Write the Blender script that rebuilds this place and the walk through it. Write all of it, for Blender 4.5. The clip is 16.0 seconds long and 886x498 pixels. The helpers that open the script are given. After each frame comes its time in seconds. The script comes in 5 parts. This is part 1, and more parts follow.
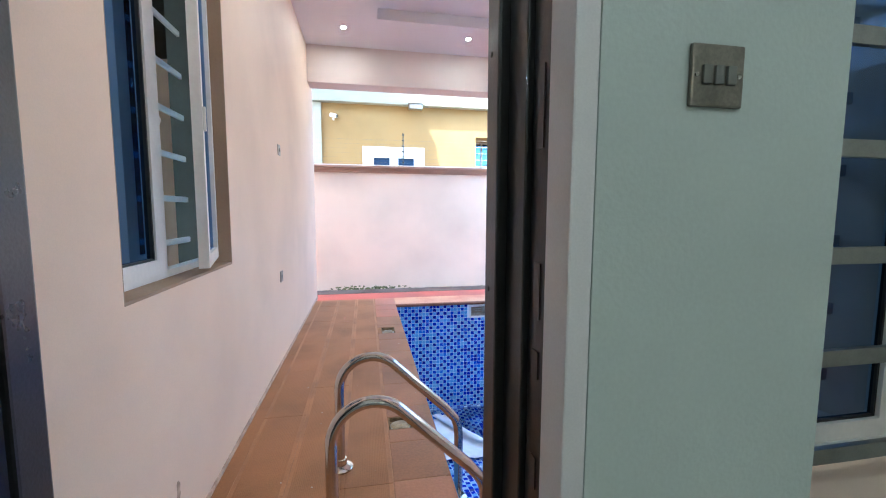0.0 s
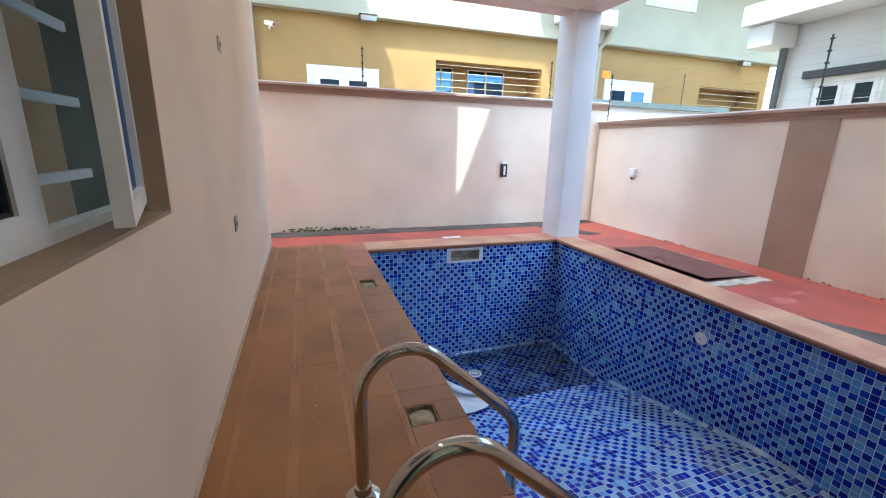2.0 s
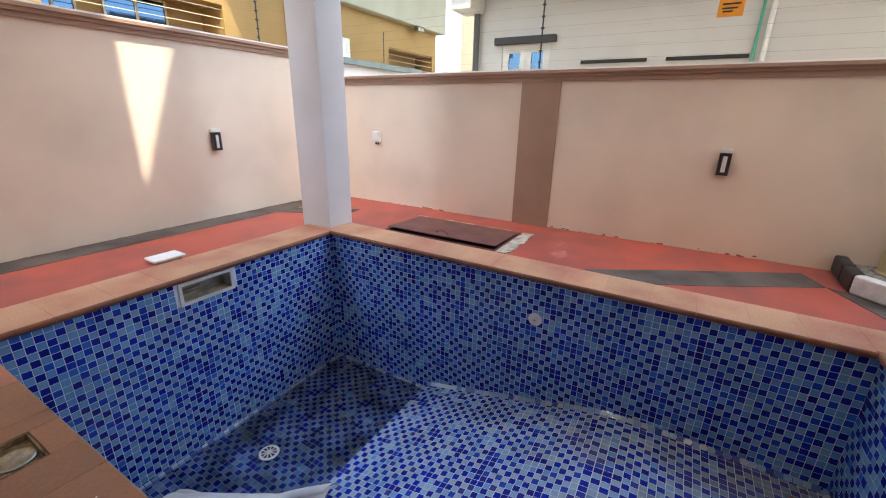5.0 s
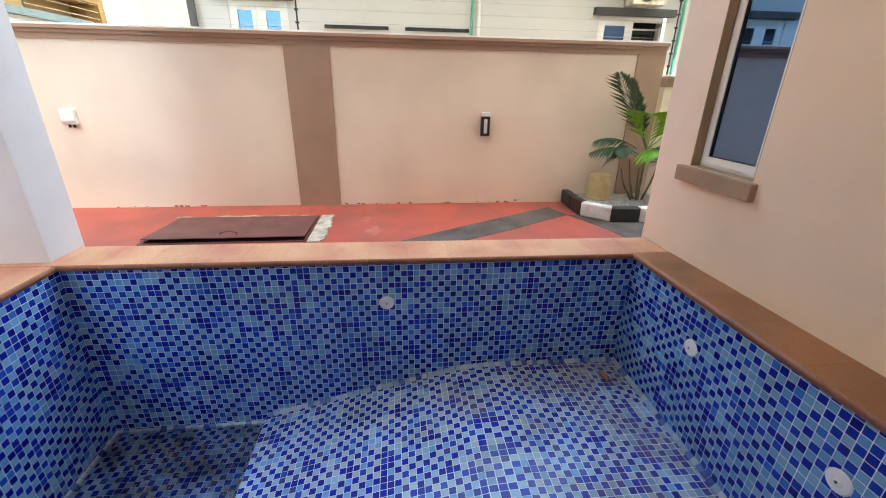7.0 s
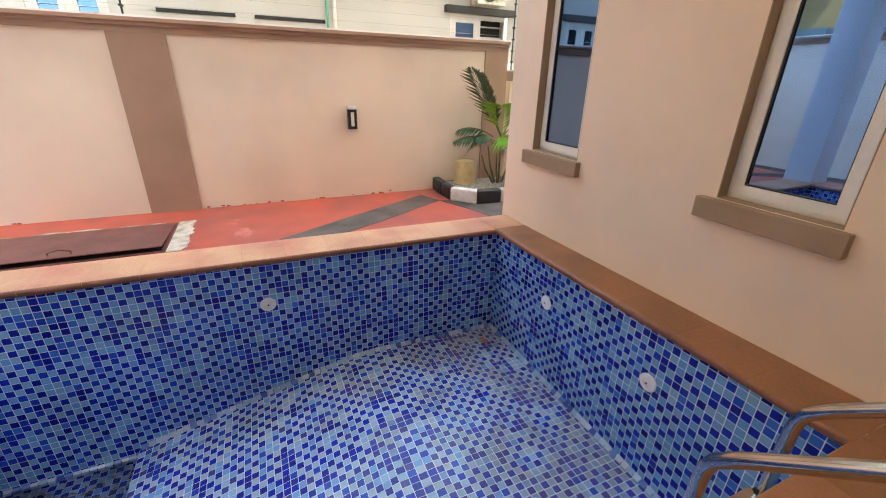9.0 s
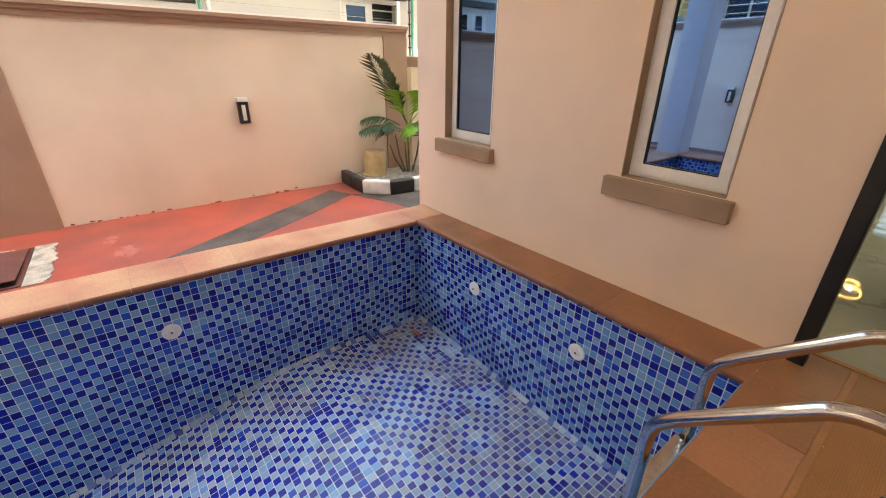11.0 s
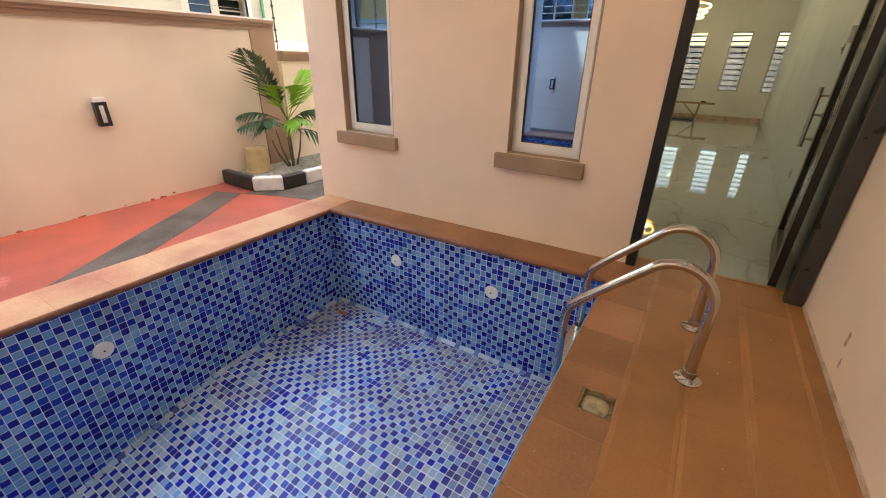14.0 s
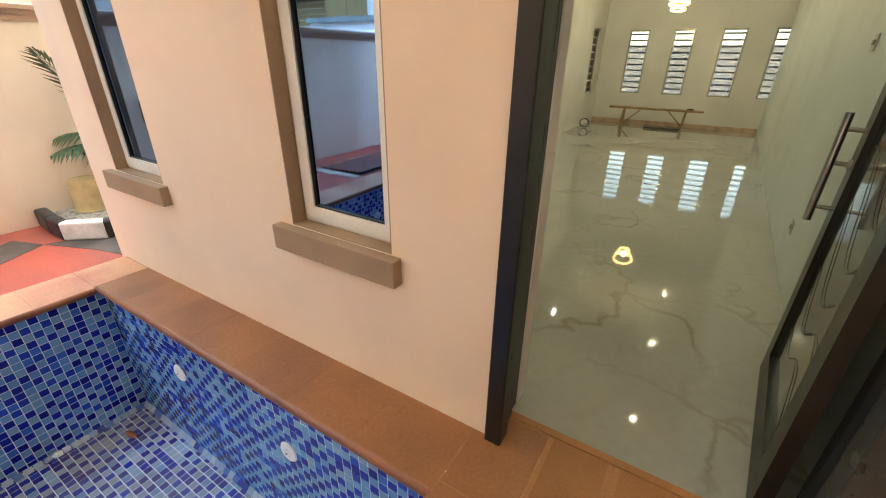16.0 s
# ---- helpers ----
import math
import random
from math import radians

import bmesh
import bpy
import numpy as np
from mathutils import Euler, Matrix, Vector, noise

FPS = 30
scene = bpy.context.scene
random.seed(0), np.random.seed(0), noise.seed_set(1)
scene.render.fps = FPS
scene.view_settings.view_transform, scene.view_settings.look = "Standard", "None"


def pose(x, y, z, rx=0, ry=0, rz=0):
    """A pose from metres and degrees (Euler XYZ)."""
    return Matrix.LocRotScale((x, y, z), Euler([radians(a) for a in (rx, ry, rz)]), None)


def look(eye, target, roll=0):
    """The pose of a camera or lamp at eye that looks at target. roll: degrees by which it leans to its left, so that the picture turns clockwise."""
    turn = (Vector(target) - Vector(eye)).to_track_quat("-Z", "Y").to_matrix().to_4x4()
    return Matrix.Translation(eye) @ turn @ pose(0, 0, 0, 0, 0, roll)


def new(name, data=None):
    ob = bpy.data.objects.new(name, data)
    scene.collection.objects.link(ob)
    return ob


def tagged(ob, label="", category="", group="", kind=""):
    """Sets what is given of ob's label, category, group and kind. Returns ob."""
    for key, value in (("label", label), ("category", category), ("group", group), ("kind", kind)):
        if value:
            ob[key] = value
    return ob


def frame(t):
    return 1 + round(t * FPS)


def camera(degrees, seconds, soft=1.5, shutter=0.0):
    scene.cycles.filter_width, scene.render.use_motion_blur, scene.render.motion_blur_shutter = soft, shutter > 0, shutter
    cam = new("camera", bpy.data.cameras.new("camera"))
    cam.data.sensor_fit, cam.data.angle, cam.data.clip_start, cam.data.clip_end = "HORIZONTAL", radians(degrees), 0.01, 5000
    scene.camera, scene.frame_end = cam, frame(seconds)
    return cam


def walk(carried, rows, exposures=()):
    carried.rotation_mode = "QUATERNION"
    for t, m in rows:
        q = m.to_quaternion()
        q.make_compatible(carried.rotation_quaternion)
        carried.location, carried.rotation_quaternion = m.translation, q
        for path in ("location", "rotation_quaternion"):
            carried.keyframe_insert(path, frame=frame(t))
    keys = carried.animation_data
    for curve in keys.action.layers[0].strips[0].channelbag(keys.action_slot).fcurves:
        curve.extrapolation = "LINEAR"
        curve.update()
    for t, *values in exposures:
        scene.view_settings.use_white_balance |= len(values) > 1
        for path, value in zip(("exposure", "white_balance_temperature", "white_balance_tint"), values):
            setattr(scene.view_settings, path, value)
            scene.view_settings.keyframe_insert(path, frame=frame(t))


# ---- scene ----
cam = camera(95.0, 16.0, soft=1.1)
PATH = [
    (0, (-0.072, -0.155, 1.292), (0.303, 1.801, 1.105), 0.2),
    (0.5, (-0.264, 0.041, 1.192), (0.053, 1.999, 0.94), 1.0),
    (1, (-0.332, 0.207, 1.148), (0.025, 2.142, 0.784), 1.2),
    (1.5, (-0.381, 0.371, 1.183), (0.101, 2.258, 0.732), 1.3),
    (2, (-0.347, 0.609, 1.245), (0.281, 2.443, 0.752), 1.3),
    (2.5, (-0.25, 0.868, 1.268), (0.505, 2.653, 0.77), 1.3),
    (3, (-0.216, 1.151, 1.296), (0.645, 2.885, 0.795), 1.3),
    (3.5, (-0.171, 1.489, 1.304), (0.837, 3.142, 0.801), 1.4),
    (4, (-0.108, 1.789, 1.274), (1.093, 3.301, 0.754), 1.3),
    (4.5, (-0.081, 2.04, 1.244), (1.354, 3.316, 0.684), 1.2),
    (5, (-0.072, 2.222, 1.245), (1.57, 3.169, 0.608), 1.2),
    (5.2, (-0.074, 2.308, 1.243), (1.636, 3.107, 0.58), 1.3),
    (7.3, (0.086, 2.997, 1.224), (1.911, 2.643, 0.485), 1.2),
    (7.5, (0.05, 2.988, 1.231), (1.856, 2.547, 0.494), 1.4),
    (8, (-0.03, 2.932, 1.231), (1.734, 2.364, 0.48), 1.3),
    (8.5, (-0.067, 2.898, 1.251), (1.666, 2.249, 0.491), 1.4),
    (9, (-0.098, 2.973, 1.253), (1.588, 2.217, 0.487), 1.3),
    (9.5, (-0.097, 3.084, 1.233), (1.519, 2.192, 0.463), 1.2),
    (10, (-0.11, 2.954, 1.277), (1.438, 1.953, 0.502), 0.9),
    (10.2, (-0.092, 2.877, 1.277), (1.437, 1.851, 0.495), 0.7),
    (12.3, (0.157, 3.65, 1.289), (1.375, 2.308, 0.444), 1.3),
    (12.5, (0.149, 3.764, 1.282), (1.316, 2.373, 0.446), 1.3),
    (13, (0.113, 3.996, 1.326), (1.154, 2.505, 0.494), 1.3),
    (13.5, (0.05, 3.963, 1.347), (1.018, 2.429, 0.504), 1.1),
    (14, (0.012, 3.728, 1.373), (0.956, 2.188, 0.515), 1.0),
    (14.5, (-0.04, 3.377, 1.385), (0.9, 1.839, 0.518), 0.9),
    (15, (-0.144, 2.877, 1.361), (0.795, 1.342, 0.489), 1.0),
    (15.5, (-0.179, 2.319, 1.368), (0.765, 0.78, 0.507), 0.8),
    (16, (-0.194, 1.805, 1.38), (0.758, 0.266, 0.53), 0.8),
]
EXPOSURES = [(0, 4.02, 5300, -5), (0.5, 3.85, 5100, -14), (1.0, 3.72, 5150, -16), (1.5, 3.5, 5500, -12), (2.0, 3.25, 5900, -8), (2.5, 2.95, 7000, 2), (5.0, 2.92, 7400, 0),
             (7.5, 3.56, 7500, -7), (9.0, 3.58, 7900, -3), (10.0, 3.66, 8300, 0), (12.5, 3.64, 8800, 0), (14.5, 3.78, 8700, -1), (16, 4.14, 8500, -5)]
walk(cam, [(t, look(eye, target, roll)) for t, eye, target, roll in PATH], EXPOSURES)

# ---- light ----
world = bpy.data.worlds.new("sky")
scene.world = world
world.use_nodes = True
SUN_ELEV, SUN_AZ = radians(60), radians(225)
wn = world.node_tree
sky = wn.nodes.new("ShaderNodeTexSky")
sky.sky_type = "NISHITA"
sky.sun_disc = False
sky.sun_elevation, sky.sun_rotation = SUN_ELEV, SUN_AZ
sky.air_density, sky.dust_density = 1.0, 2.0
wn.links.new(sky.outputs["Color"], wn.nodes["Background"].inputs["Color"])
wn.nodes["Background"].inputs["Strength"].default_value = 0.15
sun_data = bpy.data.lights.new("sun", "SUN")
sun_data.energy, sun_data.angle, sun_data.color = 1.5, radians(0.6), (1.0, 0.97, 0.92)
sun = new("sun", sun_data)
sun_dir = Vector((math.sin(SUN_AZ) * math.cos(SUN_ELEV), math.cos(SUN_AZ) * math.cos(SUN_ELEV), math.sin(SUN_ELEV)))
sun.matrix_world = look(sun_dir * 30, (0, 0, 0))


# ---- materials ----
def mat(name, rgb, rough=0.6, metal=0.0, noise_amt=0.12, scale=3.0, fine=60.0, bump=0.05, rgb2=None, spec=0.5, rand=0.0, rough_var=0.1, coat=0.0, map_obj=True):
    m = bpy.data.materials.new(name)
    m.use_nodes = True
    nt = m.node_tree
    b = nt.nodes["Principled BSDF"]
    b.inputs["Metallic"].default_value = metal
    b.inputs["Specular IOR Level"].default_value = spec
    b.inputs["Coat Weight"].default_value = coat
    tc = nt.nodes.new("ShaderNodeNewGeometry")
    n1, n2 = nt.nodes.new("ShaderNodeTexNoise"), nt.nodes.new("ShaderNodeTexNoise")
    for n, sc, det in ((n1, scale, 6), (n2, fine, 3)):
        n.inputs["Scale"].default_value, n.inputs["Detail"].default_value = sc, det
        nt.links.new(tc.outputs["Position"], n.inputs["Vector"])
    mix = nt.nodes.new("ShaderNodeMix")
    mix.data_type = "RGBA"
    rgb2 = rgb2 or tuple(max(0, c * (1 - 2.2 * noise_amt)) for c in rgb)
    mix.inputs[6].default_value, mix.inputs[7].default_value = (*rgb, 1), (*rgb2, 1)
    ramp = nt.nodes.new("ShaderNodeMapRange")
    ramp.inputs["From Min"].default_value, ramp.inputs["From Max"].default_value = 0.42, 0.72
    nt.links.new(n1.outputs["Fac"], ramp.inputs["Value"])
    nt.links.new(ramp.outputs["Result"], mix.inputs[0])
    hsv = nt.nodes.new("ShaderNodeHueSaturation")
    nt.links.new(mix.outputs[2], hsv.inputs["Color"])
    mr = nt.nodes.new("ShaderNodeMapRange")
    mr.inputs["From Min"].default_value, mr.inputs["From Max"].default_value = 0.3, 0.7
    mr.inputs["To Min"].default_value, mr.inputs["To Max"].default_value = 1 - noise_amt * 0.6, 1 + noise_amt * 0.6
    nt.links.new(n2.outputs["Fac"], mr.inputs["Value"])
    if rand:
        oi = nt.nodes.new("ShaderNodeObjectInfo")
        m2 = nt.nodes.new("ShaderNodeMapRange")
        m2.inputs["To Min"].default_value, m2.inputs["To Max"].default_value = 1 - rand, 1 + rand
        nt.links.new(oi.outputs["Random"], m2.inputs["Value"])
        mul = nt.nodes.new("ShaderNodeMath")
        mul.operation = "MULTIPLY"
        nt.links.new(mr.outputs["Result"], mul.inputs[0])
        nt.links.new(m2.outputs["Result"], mul.inputs[1])
        nt.links.new(mul.outputs[0], hsv.inputs["Value"])
    else:
        nt.links.new(mr.outputs["Result"], hsv.inputs["Value"])
    nt.links.new(hsv.outputs["Color"], b.inputs["Base Color"])
    rr = nt.nodes.new("ShaderNodeMapRange")
    rr.inputs["To Min"].default_value, rr.inputs["To Max"].default_value = max(0.02, rough - rough_var), min(1, rough + rough_var)
    nt.links.new(n1.outputs["Fac"], rr.inputs["Value"])
    nt.links.new(rr.outputs["Result"], b.inputs["Roughness"])
    if bump:
        bp = nt.nodes.new("ShaderNodeBump")
        bp.inputs["Strength"].default_value, bp.inputs["Distance"].default_value = bump, 0.01
        nt.links.new(n2.outputs["Fac"], bp.inputs["Height"])
        nt.links.new(bp.outputs["Normal"], b.inputs["Normal"])
    return m


def glow(name, rgb, strength):
    m = bpy.data.materials.new(name)
    m.use_nodes = True
    b = m.node_tree.nodes["Principled BSDF"]
    b.inputs["Base Color"].default_value = (0.8, 0.8, 0.8, 1)
    b.inputs["Emission Color"].default_value = (*rgb, 1)
    b.inputs["Emission Strength"].default_value = strength
    return m


def tile_mat(name, cols, rough, dirt=0.0):
    """Glazed mosaic: each chip takes one of the glaze colours by its island."""
    m = bpy.data.materials.new(name)
    m.use_nodes = True
    nt = m.node_tree
    b = nt.nodes["Principled BSDF"]
    b.inputs["Specular IOR Level"].default_value = 0.32
    geo = nt.nodes.new("ShaderNodeNewGeometry")
    cr = nt.nodes.new("ShaderNodeValToRGB")
    cr.color_ramp.interpolation = "CONSTANT"
    while len(cr.color_ramp.elements) < len(cols):
        cr.color_ramp.elements.new(0.5)
    for e, (p, c) in zip(cr.color_ramp.elements, cols):
        e.position, e.color = p, (*c, 1)
    nt.links.new(geo.outputs["Random Per Island"], cr.inputs["Fac"])
    n = nt.nodes.new("ShaderNodeTexNoise")
    n.inputs["Scale"].default_value, n.inputs["Detail"].default_value = 2.2, 5
    nt.links.new(geo.outputs["Position"], n.inputs["Vector"])
    mr = nt.nodes.new("ShaderNodeMapRange")
    mr.inputs["From Min"].default_value, mr.inputs["From Max"].default_value = 0.35, 0.7
    mr.inputs["To Min"].default_value, mr.inputs["To Max"].default_value = 1.12, 0.82
    nt.links.new(n.outputs["Fac"], mr.inputs["Value"])
    hsv = nt.nodes.new("ShaderNodeHueSaturation")
    nt.links.new(cr.outputs["Color"], hsv.inputs["Color"])
    nt.links.new(mr.outputs["Result"], hsv.inputs["Value"])
    nt.links.new(hsv.outputs["Color"], b.inputs["Base Color"])
    if dirt:
        # dried grey-brown silt, in patches over the shallow end
        ns = nt.nodes.new("ShaderNodeTexNoise")
        ns.inputs["Scale"].default_value, ns.inputs["Detail"].default_value = 2.6, 7
        ns.inputs["Distortion"].default_value = 0.6
        nt.links.new(geo.outputs["Position"], ns.inputs["Vector"])
        sp = nt.nodes.new("ShaderNodeSeparateXYZ")
        nt.links.new(geo.outputs["Position"], sp.inputs[0])
        reach = nt.nodes.new("ShaderNodeMapRange")
        reach.inputs["From Min"].default_value, reach.inputs["From Max"].default_value = 1.2, 3.3
        reach.inputs["To Min"].default_value, reach.inputs["To Max"].default_value = 0.16, -0.16
        nt.links.new(sp.outputs["Y"], reach.inputs["Value"])
        both = nt.nodes.new("ShaderNodeMath")
        both.operation = "ADD"
        nt.links.new(ns.outputs["Fac"], both.inputs[0])
        nt.links.new(reach.outputs["Result"], both.inputs[1])
        amt = nt.nodes.new("ShaderNodeMapRange")
        amt.inputs["From Min"].default_value, amt.inputs["From Max"].default_value = 0.47, 0.70
        amt.inputs["To Min"].default_value, amt.inputs["To Max"].default_value = 0.0, dirt
        nt.links.new(both.outputs[0], amt.inputs["Value"])
        silt = nt.nodes.new("ShaderNodeMix")
        silt.data_type = "RGBA"
        nt.links.new(amt.outputs["Result"], silt.inputs[0])
        nt.links.new(hsv.outputs["Color"], silt.inputs[6])
        silt.inputs[7].default_value = (0.20, 0.175, 0.19, 1)
        nt.links.new(silt.outputs[2], b.inputs["Base Color"])
    rr = nt.nodes.new("ShaderNodeMapRange")
    rr.inputs["To Min"].default_value, rr.inputs["To Max"].default_value = max(0.03, rough - 0.08), rough + 0.14
    nt.links.new(n.outputs["Fac"], rr.inputs["Value"])
    nt.links.new(rr.outputs["Result"], b.inputs["Roughness"])
    return m


M = {}
M["peach"] = mat("peach_wall_paint", (0.84, 0.65, 0.505), 0.62, noise_amt=0.05, scale=1.3, fine=300, bump=0.03)
M["fence"] = mat("pink_fence_paint", (0.79, 0.65, 0.53), 0.7, noise_amt=0.07, scale=0.9, fine=260, bump=0.035)
M["white"] = mat("white_wall_paint", (0.78, 0.74, 0.74), 0.65, noise_amt=0.05, scale=1.1, fine=260, bump=0.03)
M["column"] = mat("off_white_column_paint", (0.66, 0.61, 0.61), 0.65, noise_amt=0.06, scale=1.1, fine=260, bump=0.03)
M["beam"] = mat("pale_pink_beam_paint", (0.72, 0.60, 0.55), 0.68, noise_amt=0.05, scale=1.1, fine=260, bump=0.03)
M["ceiling"] = mat("white_ceiling_paint", (0.8, 0.77, 0.77), 0.75, noise_amt=0.03, scale=1.0, fine=80, bump=0.05)
M["tan"] = mat("tan_trim_paint", (0.36, 0.24, 0.155), 0.65, noise_amt=0.08, scale=3, fine=120, bump=0.12)
M["brown"] = mat("brown_pilaster_paint", (0.36, 0.225, 0.16), 0.65, noise_amt=0.06, scale=2, fine=120, bump=0.1)
M["green"] = mat("pale_green_wall_paint", (0.57, 0.62, 0.585), 0.5, noise_amt=0.05, scale=1.5, fine=120, bump=0.08)
M["cream"] = mat("cream_inner_paint", (0.70, 0.69, 0.645), 0.55, noise_amt=0.04, scale=1.5, fine=120, bump=0.06)
M["deck"] = mat("terracotta_deck_tile", (0.35, 0.142, 0.047), 0.46, noise_amt=0.16, scale=2.2, fine=110, bump=0.08, rgb2=(0.24, 0.102, 0.037), rand=0.07, spec=0.42)
# smooth edge bands, a little paler than the ribbed middle
M["deck_band"] = mat("paler_smooth_clay_band", (0.40, 0.165, 0.055), 0.42, noise_amt=0.18, scale=3.5, fine=90, bump=0.05, rgb2=(0.26, 0.112, 0.047), rand=0.07, spec=0.5)
M["coping"] = mat("clay_coping_tile", (0.58, 0.295, 0.16), 0.5, noise_amt=0.16, scale=2.2, fine=70, bump=0.12, rgb2=(0.46, 0.155, 0.095), rand=0.05)
# brown-red clay edge, darkened further to paint in the shade under the nosing
M["coping_nose"] = mat("shaded_clay_nosing", (0.25, 0.088, 0.042), 0.42, noise_amt=0.2, scale=5, fine=70, bump=0.12, rgb2=(0.17, 0.055, 0.03), rand=0.05)
M["coping_brown"] = mat("brown_clay_tile", (0.31, 0.125, 0.052), 0.45, noise_amt=0.18, scale=2.6, fine=70, bump=0.1, rgb2=(0.22, 0.095, 0.046), rand=0.08)
M["clay_red"] = mat("red_clay_tile", (0.42, 0.13, 0.07), 0.45, noise_amt=0.14, scale=4, fine=70, bump=0.12, rgb2=(0.36, 0.15, 0.085), rand=0.1)
M["clay_pink"] = mat("pinkish_clay_tile", (0.42, 0.17, 0.085), 0.45, noise_amt=0.14, scale=3, fine=70, bump=0.1, rgb2=(0.36, 0.16, 0.08))
M["beige_foot"] = mat("beige_wall_foot", (0.60, 0.43, 0.32), 0.8, noise_amt=0.2, scale=9, fine=80, bump=0.2)
M["joint"] = mat("cement_joint", (0.40, 0.20, 0.10), 0.85, noise_amt=0.2, scale=6, fine=80)
M["grout"] = mat("white_blue_grout", (0.82, 0.86, 0.90), 0.8, noise_amt=0.1, scale=8, fine=120)
M["red"] = mat("red_painted_concrete", (0.42, 0.075, 0.048), 0.5, noise_amt=0.16, scale=1.6, fine=60, bump=0.15, rgb2=(0.27, 0.07, 0.055))
M["grey"] = mat("grey_painted_concrete", (0.125, 0.098, 0.085), 0.8, noise_amt=0.22, scale=3, fine=60, bump=0.2, spec=0.2)
M["rust"] = mat("rusted_red_steel", (0.14, 0.046, 0.038), 0.5, metal=0.0, noise_amt=0.25, scale=4, fine=40, bump=0.15, rgb2=(0.10, 0.038, 0.03))
M["cement"] = mat("pale_cement", (0.5, 0.42, 0.34), 0.85, noise_amt=0.25, scale=9, fine=60, bump=0.3)
M["steel"] = mat("polished_steel", (0.56, 0.53, 0.50), 0.13, metal=1.0, noise_amt=0.05, scale=20, fine=200, bump=0.01, rough_var=0.05)
M["brushed"] = mat("brushed_metal", (0.42, 0.41, 0.39), 0.32, metal=1.0, noise_amt=0.08, scale=20, fine=200, bump=0.02)
M["black"] = mat("black_lacquered_metal", (0.008, 0.008, 0.008), 0.36, noise_amt=0.3, scale=5, fine=160, bump=0.05, rgb2=(0.018, 0.017, 0.016), spec=0.42)
M["gunmetal"] = mat("satin_dark_steel", (0.045, 0.046, 0.048), 0.3, metal=0.35, noise_amt=0.25, scale=6, fine=140, bump=0.06, rgb2=(0.055, 0.054, 0.053), spec=0.7)
M["bronze"] = mat("dark_bronze_plate", (0.24, 0.22, 0.185), 0.35, metal=0.8, noise_amt=0.2, scale=20, fine=200, bump=0.02)
M["pvc"] = mat("white_window_frame", (0.82, 0.80, 0.77), 0.35, noise_amt=0.05, scale=4, fine=60, bump=0.02)
M["plastic"] = mat("white_plastic", (0.8, 0.79, 0.76), 0.4, noise_amt=0.05, scale=10, fine=90, bump=0.02)
M["nozzle"] = mat("clean_white_plastic", (0.9, 0.89, 0.86), 0.35, noise_amt=0.04, scale=10, fine=90, bump=0.01)
M["darkplastic"] = mat("black_plastic", (0.015, 0.015, 0.016), 0.4, noise_amt=0.1, scale=10, fine=90, bump=0.02)
M["marble"] = mat("polished_marble", (0.36, 0.355, 0.315), 0.03, noise_amt=0.06, scale=1.2, fine=20, bump=0.0, rough_var=0.02, coat=0.2)


def marble(name):
    m = M["marble"]
    nt = m.node_tree
    b = nt.nodes["Principled BSDF"]
    geo = nt.nodes.new("ShaderNodeNewGeometry")
    warp = nt.nodes.new("ShaderNodeTexNoise")
    warp.inputs["Scale"].default_value, warp.inputs["Detail"].default_value = 1.7, 5
    nt.links.new(geo.outputs["Position"], warp.inputs["Vector"])
    add = nt.nodes.new("ShaderNodeMixRGB")
    add.blend_type, add.inputs[0].default_value = "ADD", 0.9
    nt.links.new(geo.outputs["Position"], add.inputs[1])
    nt.links.new(warp.outputs["Color"], add.inputs[2])
    vo = nt.nodes.new("ShaderNodeTexVoronoi")
    vo.feature = "DISTANCE_TO_EDGE"
    vo.inputs["Scale"].default_value = 1.25
    nt.links.new(add.outputs[0], vo.inputs["Vector"])
    mr = nt.nodes.new("ShaderNodeMapRange")
    mr.inputs["From Min"].default_value, mr.inputs["From Max"].default_value = 0.0, 0.035
    mr.inputs["To Min"].default_value, mr.inputs["To Max"].default_value = 0.55, 0.0
    nt.links.new(vo.outputs["Distance"], mr.inputs["Value"])
    gate = nt.nodes.new("ShaderNodeTexNoise")
    gate.inputs["Scale"].default_value = 0.9
    nt.links.new(geo.outputs["Position"], gate.inputs["Vector"])
    gr = nt.nodes.new("ShaderNodeMapRange")
    gr.inputs["From Min"].default_value, gr.inputs["From Max"].default_value = 0.45, 0.6
    nt.links.new(gate.outputs["Fac"], gr.inputs["Value"])
    mul = nt.nodes.new("ShaderNodeMath")
    mul.operation = "MULTIPLY"
    nt.links.new(mr.outputs["Result"], mul.inputs[0])
    nt.links.new(gr.outputs["Result"], mul.inputs[1])
    old = b.inputs["Base Color"].links[0].from_socket
    mix = nt.nodes.new("ShaderNodeMix")
    mix.data_type = "RGBA"
    nt.links.new(mul.outputs[0], mix.inputs[0])
    nt.links.new(old, mix.inputs[6])
    mix.inputs[7].default_value = (0.16, 0.13, 0.09, 1)
    nt.links.new(mix.outputs[2], b.inputs["Base Color"])


marble("marble")
M["yellow"] = mat("ochre_facade_paint", (0.30, 0.178, 0.06), 0.7, noise_amt=0.06, scale=1.0, fine=60, bump=0.1)
M["creamwall"] = mat("cream_facade_paint", (0.35, 0.33, 0.262), 0.7, noise_amt=0.05, scale=1.0, fine=60, bump=0.1)
M["whitewall"] = mat("white_facade_paint", (0.62, 0.61, 0.585), 0.7, noise_amt=0.04, scale=1.0, fine=60, bump=0.1)
M["darktrim"] = mat("charcoal_trim_paint", (0.05, 0.05, 0.05), 0.6, noise_amt=0.1)
M["cloth"] = mat("white_tarpaulin", (0.84, 0.79, 0.76), 0.6, noise_amt=0.1, scale=5, fine=160, bump=0.1)
